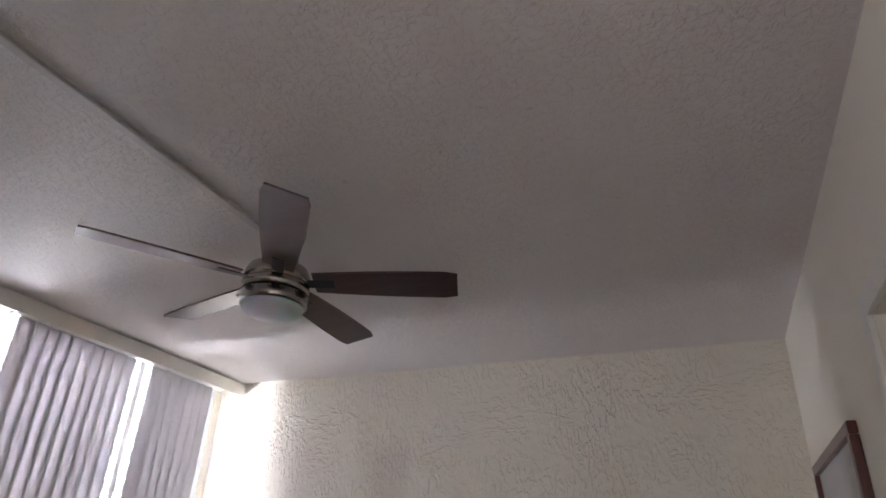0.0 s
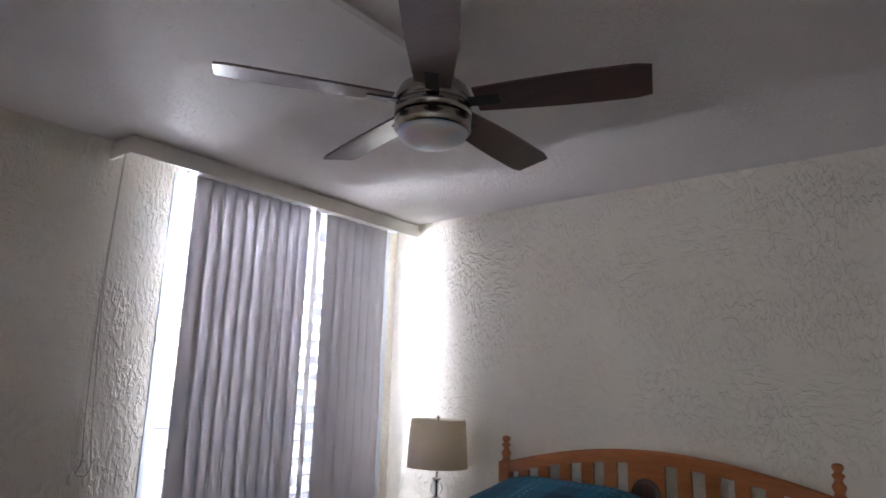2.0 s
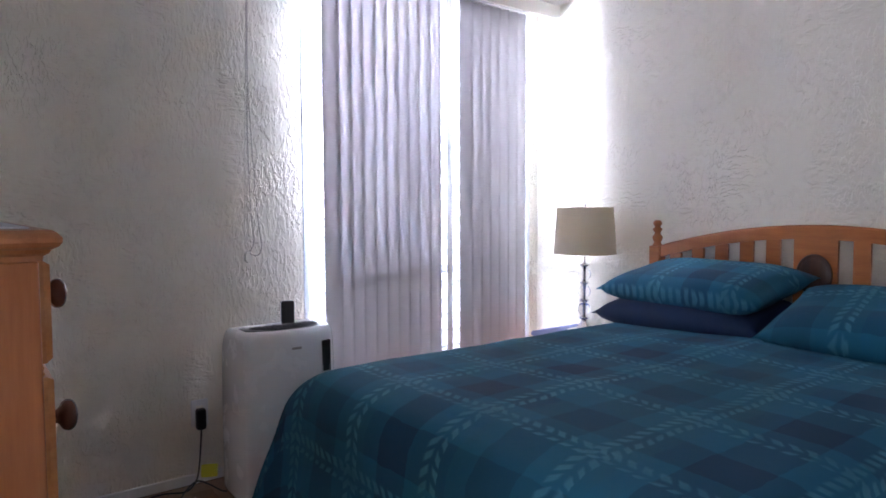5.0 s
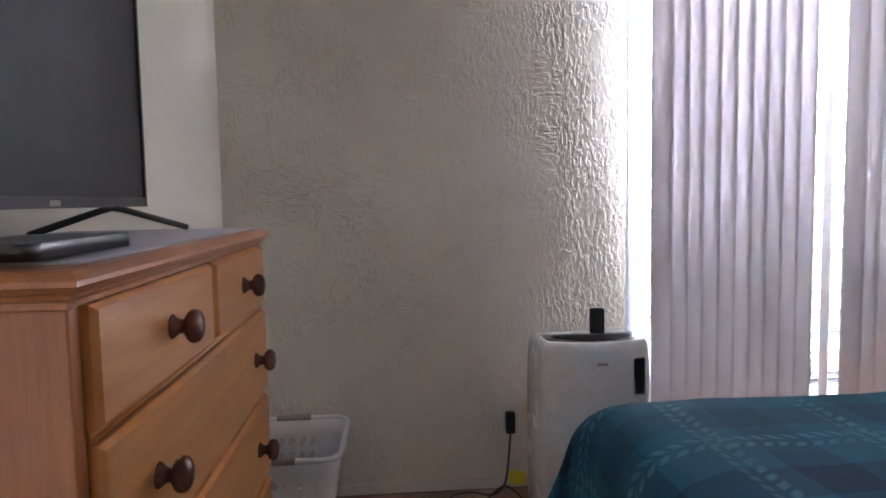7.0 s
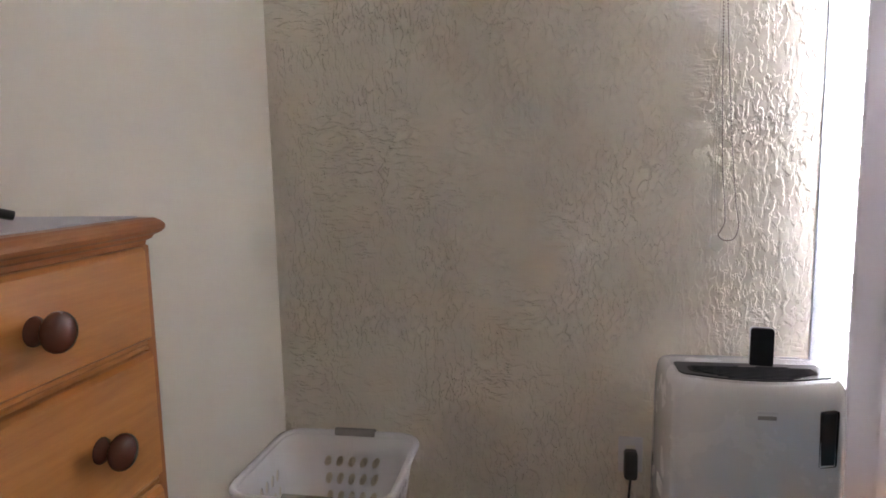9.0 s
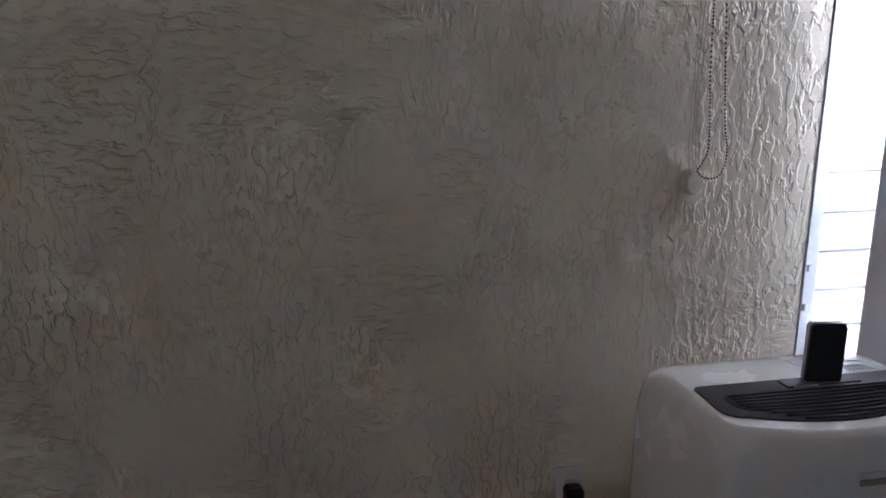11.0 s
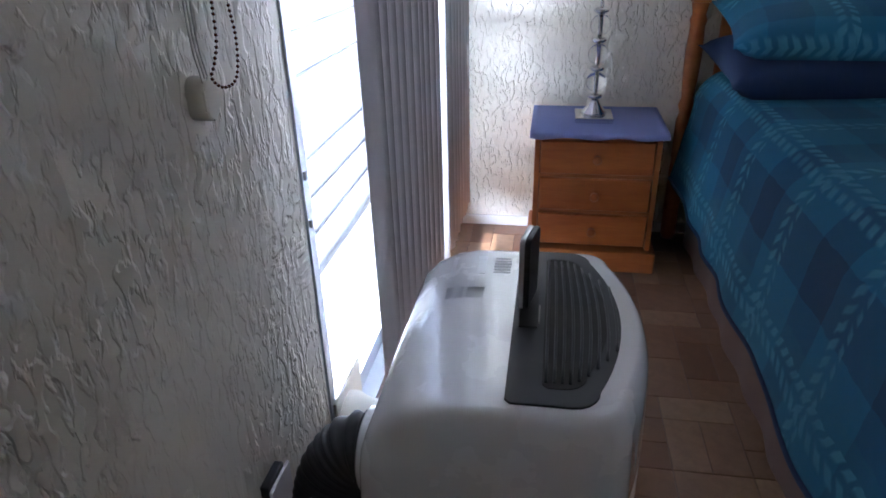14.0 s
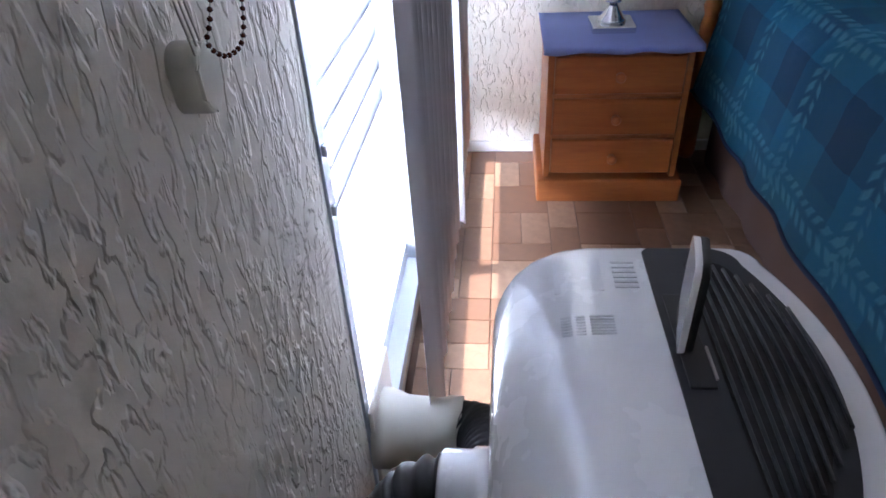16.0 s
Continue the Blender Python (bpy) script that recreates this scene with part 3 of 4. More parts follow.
thing("cable_raceway", "grey-white surface cable raceway across the ceiling", "raceway", (1.68, -2.6, ZC), box(1.665, 1.695, YS, -1.80, ZC - 0.014, ZC, bevel=0.003), plain("raceway_paint", (0.62, 0.58, 0.56), 0.6))

# ---- picture on the east wall ----
pic = thing("framed_picture", "dark mahogany framed pale print on the wall", "picture", (XE, -0.69, 1.1))
PY0, PY1, PZ0, PZ1 = -1.15, -0.225, 1.18, 1.845
for d in ((XE - 0.03, XE - 0.001, PY0, PY1, PZ1 - 0.04, PZ1), (XE - 0.03, XE - 0.001, PY0, PY1, PZ0, PZ0 + 0.04),
          (XE - 0.03, XE - 0.001, PY0, PY0 + 0.04, PZ0 + 0.0405, PZ1 - 0.0405), (XE - 0.03, XE - 0.001, PY1 - 0.04, PY1, PZ0 + 0.0405, PZ1 - 0.0405)):
    part("frame_rail", skew(box(*d, bevel=0.005)), M_MAHOG, pic)
part("print", skew(box(XE - 0.012, XE - 0.002, PY0 + 0.038, PY1 - 0.038, PZ0 + 0.038, PZ1 - 0.038)), M_PAPER, pic, "faded grey print")

# ---- dresser ----
DX0, DX1, DF, DB = 1.302, 2.12, -2.929, -3.32
dres = thing("chest_of_drawers", "tall honey pine chest of drawers with round dark knobs", "chest of drawers", ((DX0 + DX1) / 2, -3.13, 0))
part("side_panel", box(DX0, DX0 + 0.022, DB, DF, 0.06, 1.168, bevel=0.002), M_PINE_SHADE, dres)
part("side_panel", box(DX1 - 0.022, DX1, DB, DF, 0.06, 1.168, bevel=0.002), M_PINE_SHADE, dres)
part("back_panel", box(DX0 + 0.022, DX1 - 0.022, DB, DB + 0.01, 0.06, 1.168), M_PINE_SHADE, dres)
part("plinth", box(DX0 - 0.012, DX1 + 0.012, DB, DF + 0.014, 0, 0.09, bevel=0.006), M_PINE, dres)


def moulded_top(x0, x1, y0, y1, z0, z1):
    """A top with a stepped, rounded edge on the front and the sides."""
    bm = bmesh.new()
    prof = [(0.0, z0), (0.001, z0 + 0.006), (0.006, z0 + 0.009), (0.008, z0 + 0.013), (0.014, z0 + 0.016), (0.018, z0 + 0.021), (0.018, z0 + 0.026), (0.014, z0 + 0.031), (0.009, z1)]
    loops = []
    for o, zz in prof:
        loops.append([bm.verts.new(c) for c in ((x0 - o, y0, zz), (x1 + o, y0, zz), (x1 + o, y1 + o, zz), (x0 - o, y1 + o, zz))])
    for a, b in zip(loops, loops[1:]):
        for k in range(4):
            bm.faces.new((a[k], a[(k + 1) % 4], b[(k + 1) % 4], b[k]))
    bm.faces.new(loops[0][::-1])
    bm.faces.new(loops[-1])
    bmesh.ops.recalc_face_normals(bm, faces=bm.faces[:])
    return bm


part("top", moulded_top(DX0 + 0.012, DX1 + 0.006, DB, DF + 0.003, 1.1685, 1.203), M_EDGE, dres, "stained top with a moulded edge")


def knob(parent, x, y, z, r=0.021):
    prof = [(r * 0.75, 0), (r * 0.7, 0.003), (r * 0.56, 0.006), (r * 0.45, 0.009), (r * 0.41, 0.0125), (r * 0.46, 0.0155), (r * 0.62, 0.018), (r * 0.84, 0.0205), (r * 0.97, 0.024),
            (r, 0.0275), (r * 0.97, 0.031), (r * 0.86, 0.0345), (r * 0.66, 0.037), (r * 0.36, 0.0385), (0.001, 0.039)]
    part("knob", lathe(prof, (x, y, z), 28, "y"), M_KNOB, parent)


def drawer(parent, x0, x1, z0, z1, front, knobs, material, r=0.021):
    """A drawer front with a bevelled lip."""
    bm = box(x0, x1, front - 0.02, front + 0.006, z0, z1)
    face = max(bm.faces, key=lambda f: f.calc_center_median().y)
    ins = bmesh.ops.inset_region(bm, faces=[face], thickness=0.007, depth=0.0)
    bmesh.ops.translate(bm, verts=face.verts[:], vec=(0, 0.007, 0))
    d = part("drawer", bm, material, parent)
    for kx in knobs:
        knob(d, kx, front + 0.012, (z0 + z1) / 2, r)


rows = [(1.049, 1.167), (0.868, 1.033), (0.688, 0.852), (0.508, 0.672), (0.318, 0.492), (0.105, 0.302)]
SPLIT = 1.7
drawer(dres, SPLIT + 0.011, DX1 - 0.026, *rows[0], DF, [1.897], M_PINE)
drawer(dres, DX0 + 0.023, SPLIT - 0.009, *rows[0], DF, [1.513], M_PINE)
part("divider", box(SPLIT - 0.007, SPLIT + 0.007, DF - 0.045, DF - 0.024, rows[0][0], rows[0][1]), M_EDGE, dres)
for z0, z1 in rows[1:]:
    drawer(dres, DX0 + 0.023, DX1 - 0.026, z0, z1, DF, [1.965, 1.437], M_PINE)
for (a, _), (_, b) in zip(rows, rows[1:]):
    rail = part("drawer_rail", box(DX0 + 0.0225, DX1 - 0.0225, DF - 0.03, DF, b + 0.001, a - 0.001, bevel=0.002), M_EDGE, dres)
    for zb in (b + 0.0045, a - 0.0045):
        part("bead", tube([Vector((DX0 + 0.0225, DF, zb)), Vector((DX1 - 0.0225, DF, zb))], 0.0033, 8), M_PINE, rail)
part("inner_carcass", box(DX0 + 0.024, DX1 - 0.024, DB + 0.012, DF - 0.034, 0.1, 1.165), M_EDGE, dres)

bm = box(DX0 + 0.012, DX1 - 0.04, DB + 0.01, DF - 0.005, 1.2035, 1.2055)
thing("dresser_runner", "thin grey cloth runner on the chest top", "runner", (1.7, -3.13, 1.2075), bm, M_RUNNER)

# television on two splayed feet
TY, TX0, TX1, TZ0, TZ1 = -3.14, 1.36, 2.09, 1.254, 1.685
tv = thing("television", "black flat television on splayed feet, switched off", "television", (1.7, TY, 1.19))
part("bezel", boxes((TX0, TX1, TY - 0.012, TY + 0.006, TZ0, TZ0 + 0.018), (TX0, TX1, TY - 0.012, TY + 0.006, TZ1 - 0.009, TZ1),
                    (TX0, TX0 + 0.009, TY - 0.012, TY + 0.006, TZ0 + 0.0181, TZ1 - 0.0091), (TX1 - 0.009, TX1, TY - 0.012, TY + 0.006, TZ0 + 0.0181, TZ1 - 0.0091)), M_BLACK, tv)
part("screen", box(TX0 + 0.008, TX1 - 0.008, TY - 0.01, TY + 0.002, TZ0 + 0.017, TZ1 - 0.008), M_SCREEN, tv)
part("rear_housing", box(TX0 + 0.06, TX1 - 0.06, TY - 0.055, TY - 0.0125, TZ0 + 0.005, TZ1 - 0.12, bevel=0.01), M_BLACK, tv)
part("badge", box(1.705, 1.735, TY + 0.006, TY + 0.009, TZ0 + 0.003, TZ0 + 0.012, bevel=0.001), M_STEEL, tv, "plain silver badge")
for fx in (1.51, 1.94):
    s = -1 if fx < 1.7 else 1
    part("foot", tube([Vector(q) for q in ((fx + s * 0.135, TY + 0.085, 1.2115), (fx + s * 0.02, TY + 0.012, 1.249), (fx, TY, 1.253), (fx - s * 0.01, TY - 0.012, 1.249), (fx - s * 0.11, TY - 0.085, 1.2115))], 0.006, 8), M_BLACK, tv)

box_t = thing("set_top_box", "flat black set-top box on the runner", "set-top box", (1.83, -3.04, 1.191))
part("case", loop_prism(rounded(1.875, 2.10, -3.08, -2.965, 0.015), 1.208, 1.224, bevel=0.005), M_BLACK, box_t)
for x in (1.91, 2.06):
    part("rubber_foot", lathe([(0.008, 1.2055), (0.008, 1.209)], (x, -3.04, 0), 10), M_GREY, box_t)

# ---- laundry basket ----
bask = thing("laundry_basket", "white plastic laundry basket with oval holes and grey grips", "laundry basket", (0.26, -3.06, 0))
B = (0.035, 0.48, -3.31, -2.85)
BZ = 0.355


def basket_shell():
    bm = bmesh.new()
    out_top, out_low = rounded(*B, 0.07, 5), rounded(B[0] + 0.055, B[1] - 0.055, B[2] + 0.055, B[3] - 0.055, 0.06, 5)
    n = len(out_top)
    zs = [0.006, 0.055, 0.115, 0.175, 0.235, 0.29, BZ]

    def point(k, z):
        t = z / BZ
        a, b = out_low[k % n], out_top[k % n]
        return Vector((a[0] + (b[0] - a[0]) * t, a[1] + (b[1] - a[1]) * t, z))

    # columns: corner points as they are, each straight side cut in cells
    cols = []
    for k in range(n):
        cols.append((k, k, 0.0))
        if k % 6 == 5:
            cols += [(k, k + 1, j / 7) for j in range(1, 7)]
    m = len(cols)

    def at(c, z):
        a, b, t = cols[c % m]
        return point(a, z).lerp(point(b, z), t)

    grid = [[bm.verts.new(at(c, z)) for c in range(m)] for z in zs]
    for i in range(len(zs) - 1):
        for c in range(m):
            q = (grid[i][c], grid[i][(c + 1) % m], grid[i + 1][(c + 1) % m], grid[i + 1][c])
            straight = (cols[c][2] > 0 and cols[(c + 1) % m][2] > 0)
            if straight and 1 <= i <= 4:
                mid = sum((v.co for v in q), Vector()) / 4
                ex, ez = (q[1].co - q[0].co) / 2, (q[3].co - q[0].co) / 2
                ring = [bm.verts.new(mid + ex * (0.62 * math.cos(a) - 0.25 * math.sin(a)) + ez * 0.68 * math.sin(a)) for a in [math.pi * 2 * (j + 0.5) / 8 + math.pi for j in range(8)]]
                corner = [q[0], q[1], q[2], q[3]]
                for j in range(4):
                    r0, r1, r2 = ring[2 * j], ring[2 * j + 1], ring[(2 * j + 2) % 8]
                    bm.faces.new((corner[j], r1, r0))
                    bm.faces.new((corner[j], corner[(j + 1) % 4], r2, r1))
            else:
                bm.faces.new(q).smooth = True
    bm.faces.new([bm.verts.new(point(k, 0.006)) for k in range(n)])
    bmesh.ops.remove_doubles(bm, verts=bm.verts[:], dist=0.0001)
    bmesh.ops.recalc_face_normals(bm, faces=bm.faces[:])
    return bm


shell = part("basket_body", basket_shell(), M_BASKET, bask)
mod = shell.modifiers.new("thickness", "SOLIDIFY")
mod.thickness, mod.offset = 0.003, -1
rim = [Vector((x, y, BZ)) for x, y in rounded(B[0] - 0.006, B[1] + 0.006, B[2] - 0.006, B[3] + 0.006, 0.075, 6)]
part("rim", tube(rim + rim[:2], 0.011, 8), M_BASKET, bask)
for x in (B[0] - 0.006, B[1] + 0.006):
    part("grip", tube([Vector((x, -3.07 + d, BZ + 0.004)) for d in (-0.07, -0.065, 0, 0.065, 0.07)], 0.0145, 10), M_GREY, bask, "grey soft grip")

# ---- outlets, power cord ----
def outlet(y, z, label):
    o = thing("wall_outlet", label, "outlet", (0, y, z))
    part("cover_plate", box(0.0, 0.007, y - 0.038, y + 0.038, z - 0.06, z + 0.06, bevel=0.003), M_WHITE_MATT, o)
    for dz in (-0.02, 0.02):
        part("socket", box(0.007, 0.0085, y - 0.015, y + 0.015, z + dz - 0.012, z + dz + 0.012), M_CREAM_PL, o)
    return o


outlet(-2.155, 0.32, "white outlet plate with a black plug in it")
plug = thing("power_plug", "black power plug and cord of the air conditioner", "plug", (0.03, -2.157, 0.25))
part("plug_body", box(0.009, 0.05, -2.178, -2.136, 0.25, 0.345, bevel=0.01), M_BLACK, plug)
part("cord", tube(spline([(0.034, -2.157, 0.255), (0.036, -2.163, 0.18), (0.042, -2.172, 0.10), (0.055, -2.19, 0.035), (0.09, -2.245, 0.008), (0.05, -2.33, 0.005), (0.075, -2.415, 0.005), (0.19, -2.435, 0.005),
                          (0.265, -2.39, 0.005), (0.19, -2.31, 0.006), (0.10, -2.25, 0.014), (0.06, -2.19, 0.03), (0.10, -2.15, 0.02), (0.19, -2.117, 0.012), (0.25, -2.09, 0.03)], 12), 0.0042, 8), M_HOSE, plug)
part("warning_tag", loop_prism(rounded(-0.028, 0.028, -0.036, 0.036, 0.008), 0, 0.0012), M_TAG, plug, "bright yellow cord tag")
tag = plug.children[-1]
for ob in plug.children:
    if ob.name.startswith("warning_tag"):
        ob.data.transform(Matrix.Translation((0.03, -2.157, 0.25)))
        ob.data.transform(Matrix.Translation((0.062, -2.135, 0.066)) @ Matrix.Rotation(radians(-25), 4, "Z") @ Matrix.Rotation(radians(72), 4, "Y"))
        ob.data.transform(Matrix.Translation((-0.03, 2.157, -0.25)))
box2 = thing("wall_socket_box", "white cover plate standing off the wall, its shaded gap filled in black", "outlet", (0, -1.917, 0.35))
part("cover_plate", box(0.0165, 0.0225, -1.953, -1.881, 0.29, 0.405, bevel=0.002), M_WHITE_MATT, box2)
# black block added to paint the shaded gap behind the plate
part("back_box", box(0.0, 0.016, -1.95, -1.89, 0.295, 0.411, bevel=0.003), M_BLACK, box2)

# ---- portable air conditioner ----
ac = thing("air_conditioner", "white portable air conditioner with dark top grille", "air conditioner", (0.42, -1.925, 0))
AY0, AY1 = -2.126, -1.738


def ac_outline(grow=0.0, n=14, back=0.224, front=0.522, bow=0.032):
    """Straight back, bowed front, round corners."""
    y0, y1 = AY0 - grow, AY1 + grow
    pts = []
    for k in range(n + 1):
        s = k / n
        y = y0 + 0.03 + (y1 - y0 - 0.06) * s
        pts.append((front + grow + bow * (1 - (2 * s - 1) ** 2), y))
    def corner(cx, cy, a0, r):
        return [(cx + r * math.cos(radians(a0 + 18 * j)), cy + r * math.sin(radians(a0 + 18 * j))) for j in range(1, 6)]
    pts += corner(front + grow - 0.03, y1 - 0.03, 0, 0.03)
    pts += corner(back - grow + 0.035, y1 - 0.035, 90, 0.035)
    pts += corner(back - grow + 0.035, y0 + 0.035, 180, 0.035)
    pts += corner(front + grow - 0.03, y0 + 0.03, 270, 0.03)[:-1]
    return pts


def layered(layers):
    bm = bmesh.new()
    rings = [[bm.verts.new((x, y, z)) for x, y in pts] for pts, z in layers]
    n = len(rings[0])
    for a, b in zip(rings, rings[1:]):
        for k in range(n):
            bm.faces.new((a[k], a[(k + 1) % n], b[(k + 1) % n], b[k])).smooth = True
    bm.faces.new(rings[0][::-1])
    bm.faces.new(rings[-1])
    bmesh.ops.recalc_face_normals(bm, faces=bm.faces[:])
    return bm


AZ = 0.75
CROWN = ((0.224, 0.64, 0.002), (0.228, 0.668, 0.001), (0.236, 0.693, 0.0), (0.247, 0.713, -0.001), (0.262, 0.729, -0.003), (0.281, 0.7405, -0.007), (0.304, 0.747, -0.011), (0.335, 0.7495, -0.014), (0.37, AZ, -0.016))
part("casing", layered([(ac_outline(-0.004), 0.035), (ac_outline(0.004), 0.06), (ac_outline(0.005), 0.3), (ac_outline(0.003), 0.58)] + [(ac_outline(g, back=b + g), z) for b, z, g in CROWN]), M_WHITE, ac)


def crown_z(x):
    """Height of the casing's top, which falls away to the back."""
    for (b0, z0, _), (b1, z1, _) in zip(CROWN, CROWN[1:]):
        if b0 <= x <= b1:
            return z0 + (z1 - z0) * (x - b0) / (b1 - b0)
    return AZ


def print_patch(x0, x1, y0, y1):
    """Thin printing that follows the top."""
    bm = box(x0, x1, y0, y1, 0.0003, 0.0009)
    for v in bm.verts:
        v.co.z += crown_z(v.co.x)
    return bm


def panel_outline(x0, x1, bow, y0, y1, r=0.03):
    pts = []
    n = 14
    for k in range(n + 1):
        s = k / n
        y = y0 + r + (y1 - y0 - 2 * r) * s
        pts.append((x1 + bow * (1 - (2 * s - 1) ** 2), y))
    pts += [(x1 - r + r * math.cos(radians(a)), y1 - r + r * math.sin(radians(a))) for a in (18, 36, 54, 72, 90)]
    pts += [(x0 + 0.006, y1), (x0, y1 - 0.006), (x0, y0 + 0.006), (x0 + 0.006, y0)]
    pts += [(x1 - r + r * math.cos(radians(a)), y0 + r + r * math.sin(radians(a))) for a in (270, 288, 306, 324, 342)]
    return pts


part("top_panel", loop_prism(panel_outline(0.388, 0.487, 0.031, -2.104, -1.758), AZ - 0.002, AZ + 0.003), M_DARK, ac, "dark charcoal top panel")
# flat raised sheet; its near-black colour stands for shade inside the grille
part("grille_well", loop_prism(panel_outline(0.426, 0.474, 0.029, -2.078, -1.784, 0.026), AZ + 0.0005, AZ + 0.0042), M_GRILLE_SHADE, ac)
for k in range(9):
    x = 0.430 + 0.0083 * k
    half = 0.139 - (0.0 if k < 4 else 0.006 * (k - 3) ** 1.5)
    part("louvre_blade", tube([Vector((x + 0.018 * k / 9 * (1 - (d / 0.147) ** 2), -1.931 + d, AZ + 0.005)) for d in [half * (j / 6 - 1) for j in range(13)]], 0.0019, 6), M_DARK, ac)
part("control_slot", box(0.395, 0.418, -1.965, -1.84, AZ + 0.002, AZ + 0.0048, bevel=0.001), M_BLACK, ac)
part("slot_edge", box(0.4185, 0.4205, -1.955, -1.915, AZ + 0.002, AZ + 0.0056), M_GREY, ac)
remote = thing("remote_control", "black and white remote control standing in the unit's slot", "remote control", (0.41, -1.9, AZ))
part("remote_back", loop_prism(rounded(-0.027, 0.027, -0.05, 0.05, 0.008), 0, 0.006, bevel=0.002), M_WHITE, remote)
part("remote_face", loop_prism(rounded(-0.0265, 0.0265, -0.0495, 0.0495, 0.008), 0, 0.007, bevel=0.002), M_BLACK, remote)
for ob, dx in zip(remote.children, (0.0, 0.0062)):
    ob.data.transform(Matrix.Translation((0.41, -1.9, AZ)))
    ob.data.transform(Matrix.Translation((0.397 + dx, -1.898, AZ + 0.05)) @ Matrix.Rotation(radians(-11), 4, "Z") @ Matrix(((0, 0, 1, 0), (1, 0, 0, 0), (0, 1, 0, 0), (0, 0, 0, 1))))
    ob.data.transform(Matrix.Translation((-0.41, 1.9, -AZ)))
# display strip, badge, printed labels
part("display", box(0.0, 0.004, -0.022, 0.022, 0.555, 0.69, bevel=0.006), M_BLACK, ac, "glossy black display strip")
for ob in ac.children:
    if ob.name.startswith("display"):
        ob.data.transform(Matrix.Translation((0.42, -1.925, 0)))
        ob.data.transform(Matrix.Translation((0.5292, -1.787, 0)) @ Matrix.Rotation(radians(17), 4, "Z"))
        ob.data.transform(Matrix.Translation((-0.42, 1.925, 0)))
part("badge", box(0.548, 0.5562, -1.947, -1.907, 0.672, 0.681), M_GREY, ac, "small grey printed badge")
part("badge", box(0.548, 0.556, -1.95, -1.905, 0.686, 0.692), M_PALEPRINT, ac, "small grey printed badge")
part("printed_label", print_patch(0.29, 0.34, -1.83, -1.775), M_PALEPRINT, ac, "pale printed label")
for r in range(6):
    part("label_line", print_patch(0.352, 0.376, -1.768 - 0.012 - r * 0.0085 - 0.003, -1.768 - 0.012 - r * 0.0085), M_GREYPRINT, ac)
for c in range(2):
    for r in range(7):
        part("label_line", print_patch(0.293 + 0.028 * c, 0.316 + 0.028 * c, -1.868 - r * 0.0042 - 0.0022, -1.868 - r * 0.0042), M_GREYPRINT, ac)
for y in (-2.06, -1.79):
    for x in (0.28, 0.53):
        part("caster", lathe([(0.016, -0.012), (0.018, 0.0), (0.016, 0.012)], (x, y, 0.018), 14, "y"), M_BLACK, ac)
for k in range(12):
    part("rear_slat", box(0.212, 0.2165, AY0 + 0.05, AY1 - 0.05, 0.16 + 0.02 * k, 0.168 + 0.02 * k, bevel=0.001), M_WHITE_MATT, ac)
part("side_grip", box(0.40, 0.47, AY0 - 0.0135, AY0 - 0.010, 0.42, 0.46, bevel=0.001), M_WHITE_MATT, ac)


def hose(path, r):
    p = spline(path, 90)
    # resample evenly for the ribs
    out, acc = [p[0]], 0.0
    for a, b in zip(p, p[1:]):
        acc += (b - a).length
        if acc > 0.0027:
            out.append(b)
            acc = 0
    return tube(out, lambda i: r + 0.004 * math.cos(i * math.pi / 2), 22)


ex = thing("exhaust_hose", "black corrugated exhaust hose with white collar", "hose", (0.1, -1.9, 0.3))
part("hose_tube", hose([(0.175, -1.89, 0.458), (0.14, -1.893, 0.448), (0.108, -1.91, 0.4), (0.1, -1.94, 0.3), (0.105, -1.952, 0.19), (0.13, -1.95, 0.1), (0.2, -1.94, 0.075)], 0.058), M_HOSE, ex)
part("collar", lathe([(0.06, 0.16), (0.066, 0.165), (0.066, 0.2), (0.07, 0.205), (0.07, 0.228)], (0, -1.89, 0.458), 28, "x"), M_WHITE, ex, "white plastic hose collar")
duct = thing("window_duct", "cream plastic window duct adapter with black hose", "duct adapter", (0.08, -1.6, 0.3))
part("duct_body", lathe([(0.075, 0.006), (0.075, 0.03), (0.062, 0.06), (0.058, 0.12), (0.062, 0.14), (0.062, 0.165)], (0, -1.575, 0.21), 28, "x"), M_CREAM_PL, duct)
part("window_plate", box(0.006, 0.014, -1.63, -1.46, 0.06, 0.31, bevel=0.003), M_CREAM_PL, duct)
part("intake_hose", hose([(0.16, -1.578, 0.215), (0.19, -1.59, 0.225), (0.215, -1.625, 0.24), (0.225, -1.68, 0.255), (0.222, -1.74, 0.26)], 0.05), M_HOSE, duct)

# ---- bed ----
HBY = -0.055
PX0, PX1 = 0.933, 2.507
bed = thing("bed", "honey pine bed with arched slatted headboard", "bed", (1.71, -1.0, 0))
hb = part("headboard", box(PX0 + 0.03, PX1 - 0.03, HBY - 0.012, HBY + 0.012, 0.3, 0.42, bevel=0.004), M_PINE_RED, bed)


def arch_z(x, low=1.018, high=1.142):
    s = (x - (PX0 + PX1) / 2) / ((PX1 - PX0) / 2)
    return low + (high - low) * math.cos(s * math.pi / 2) ** 0.9 if abs(s) < 1 else low


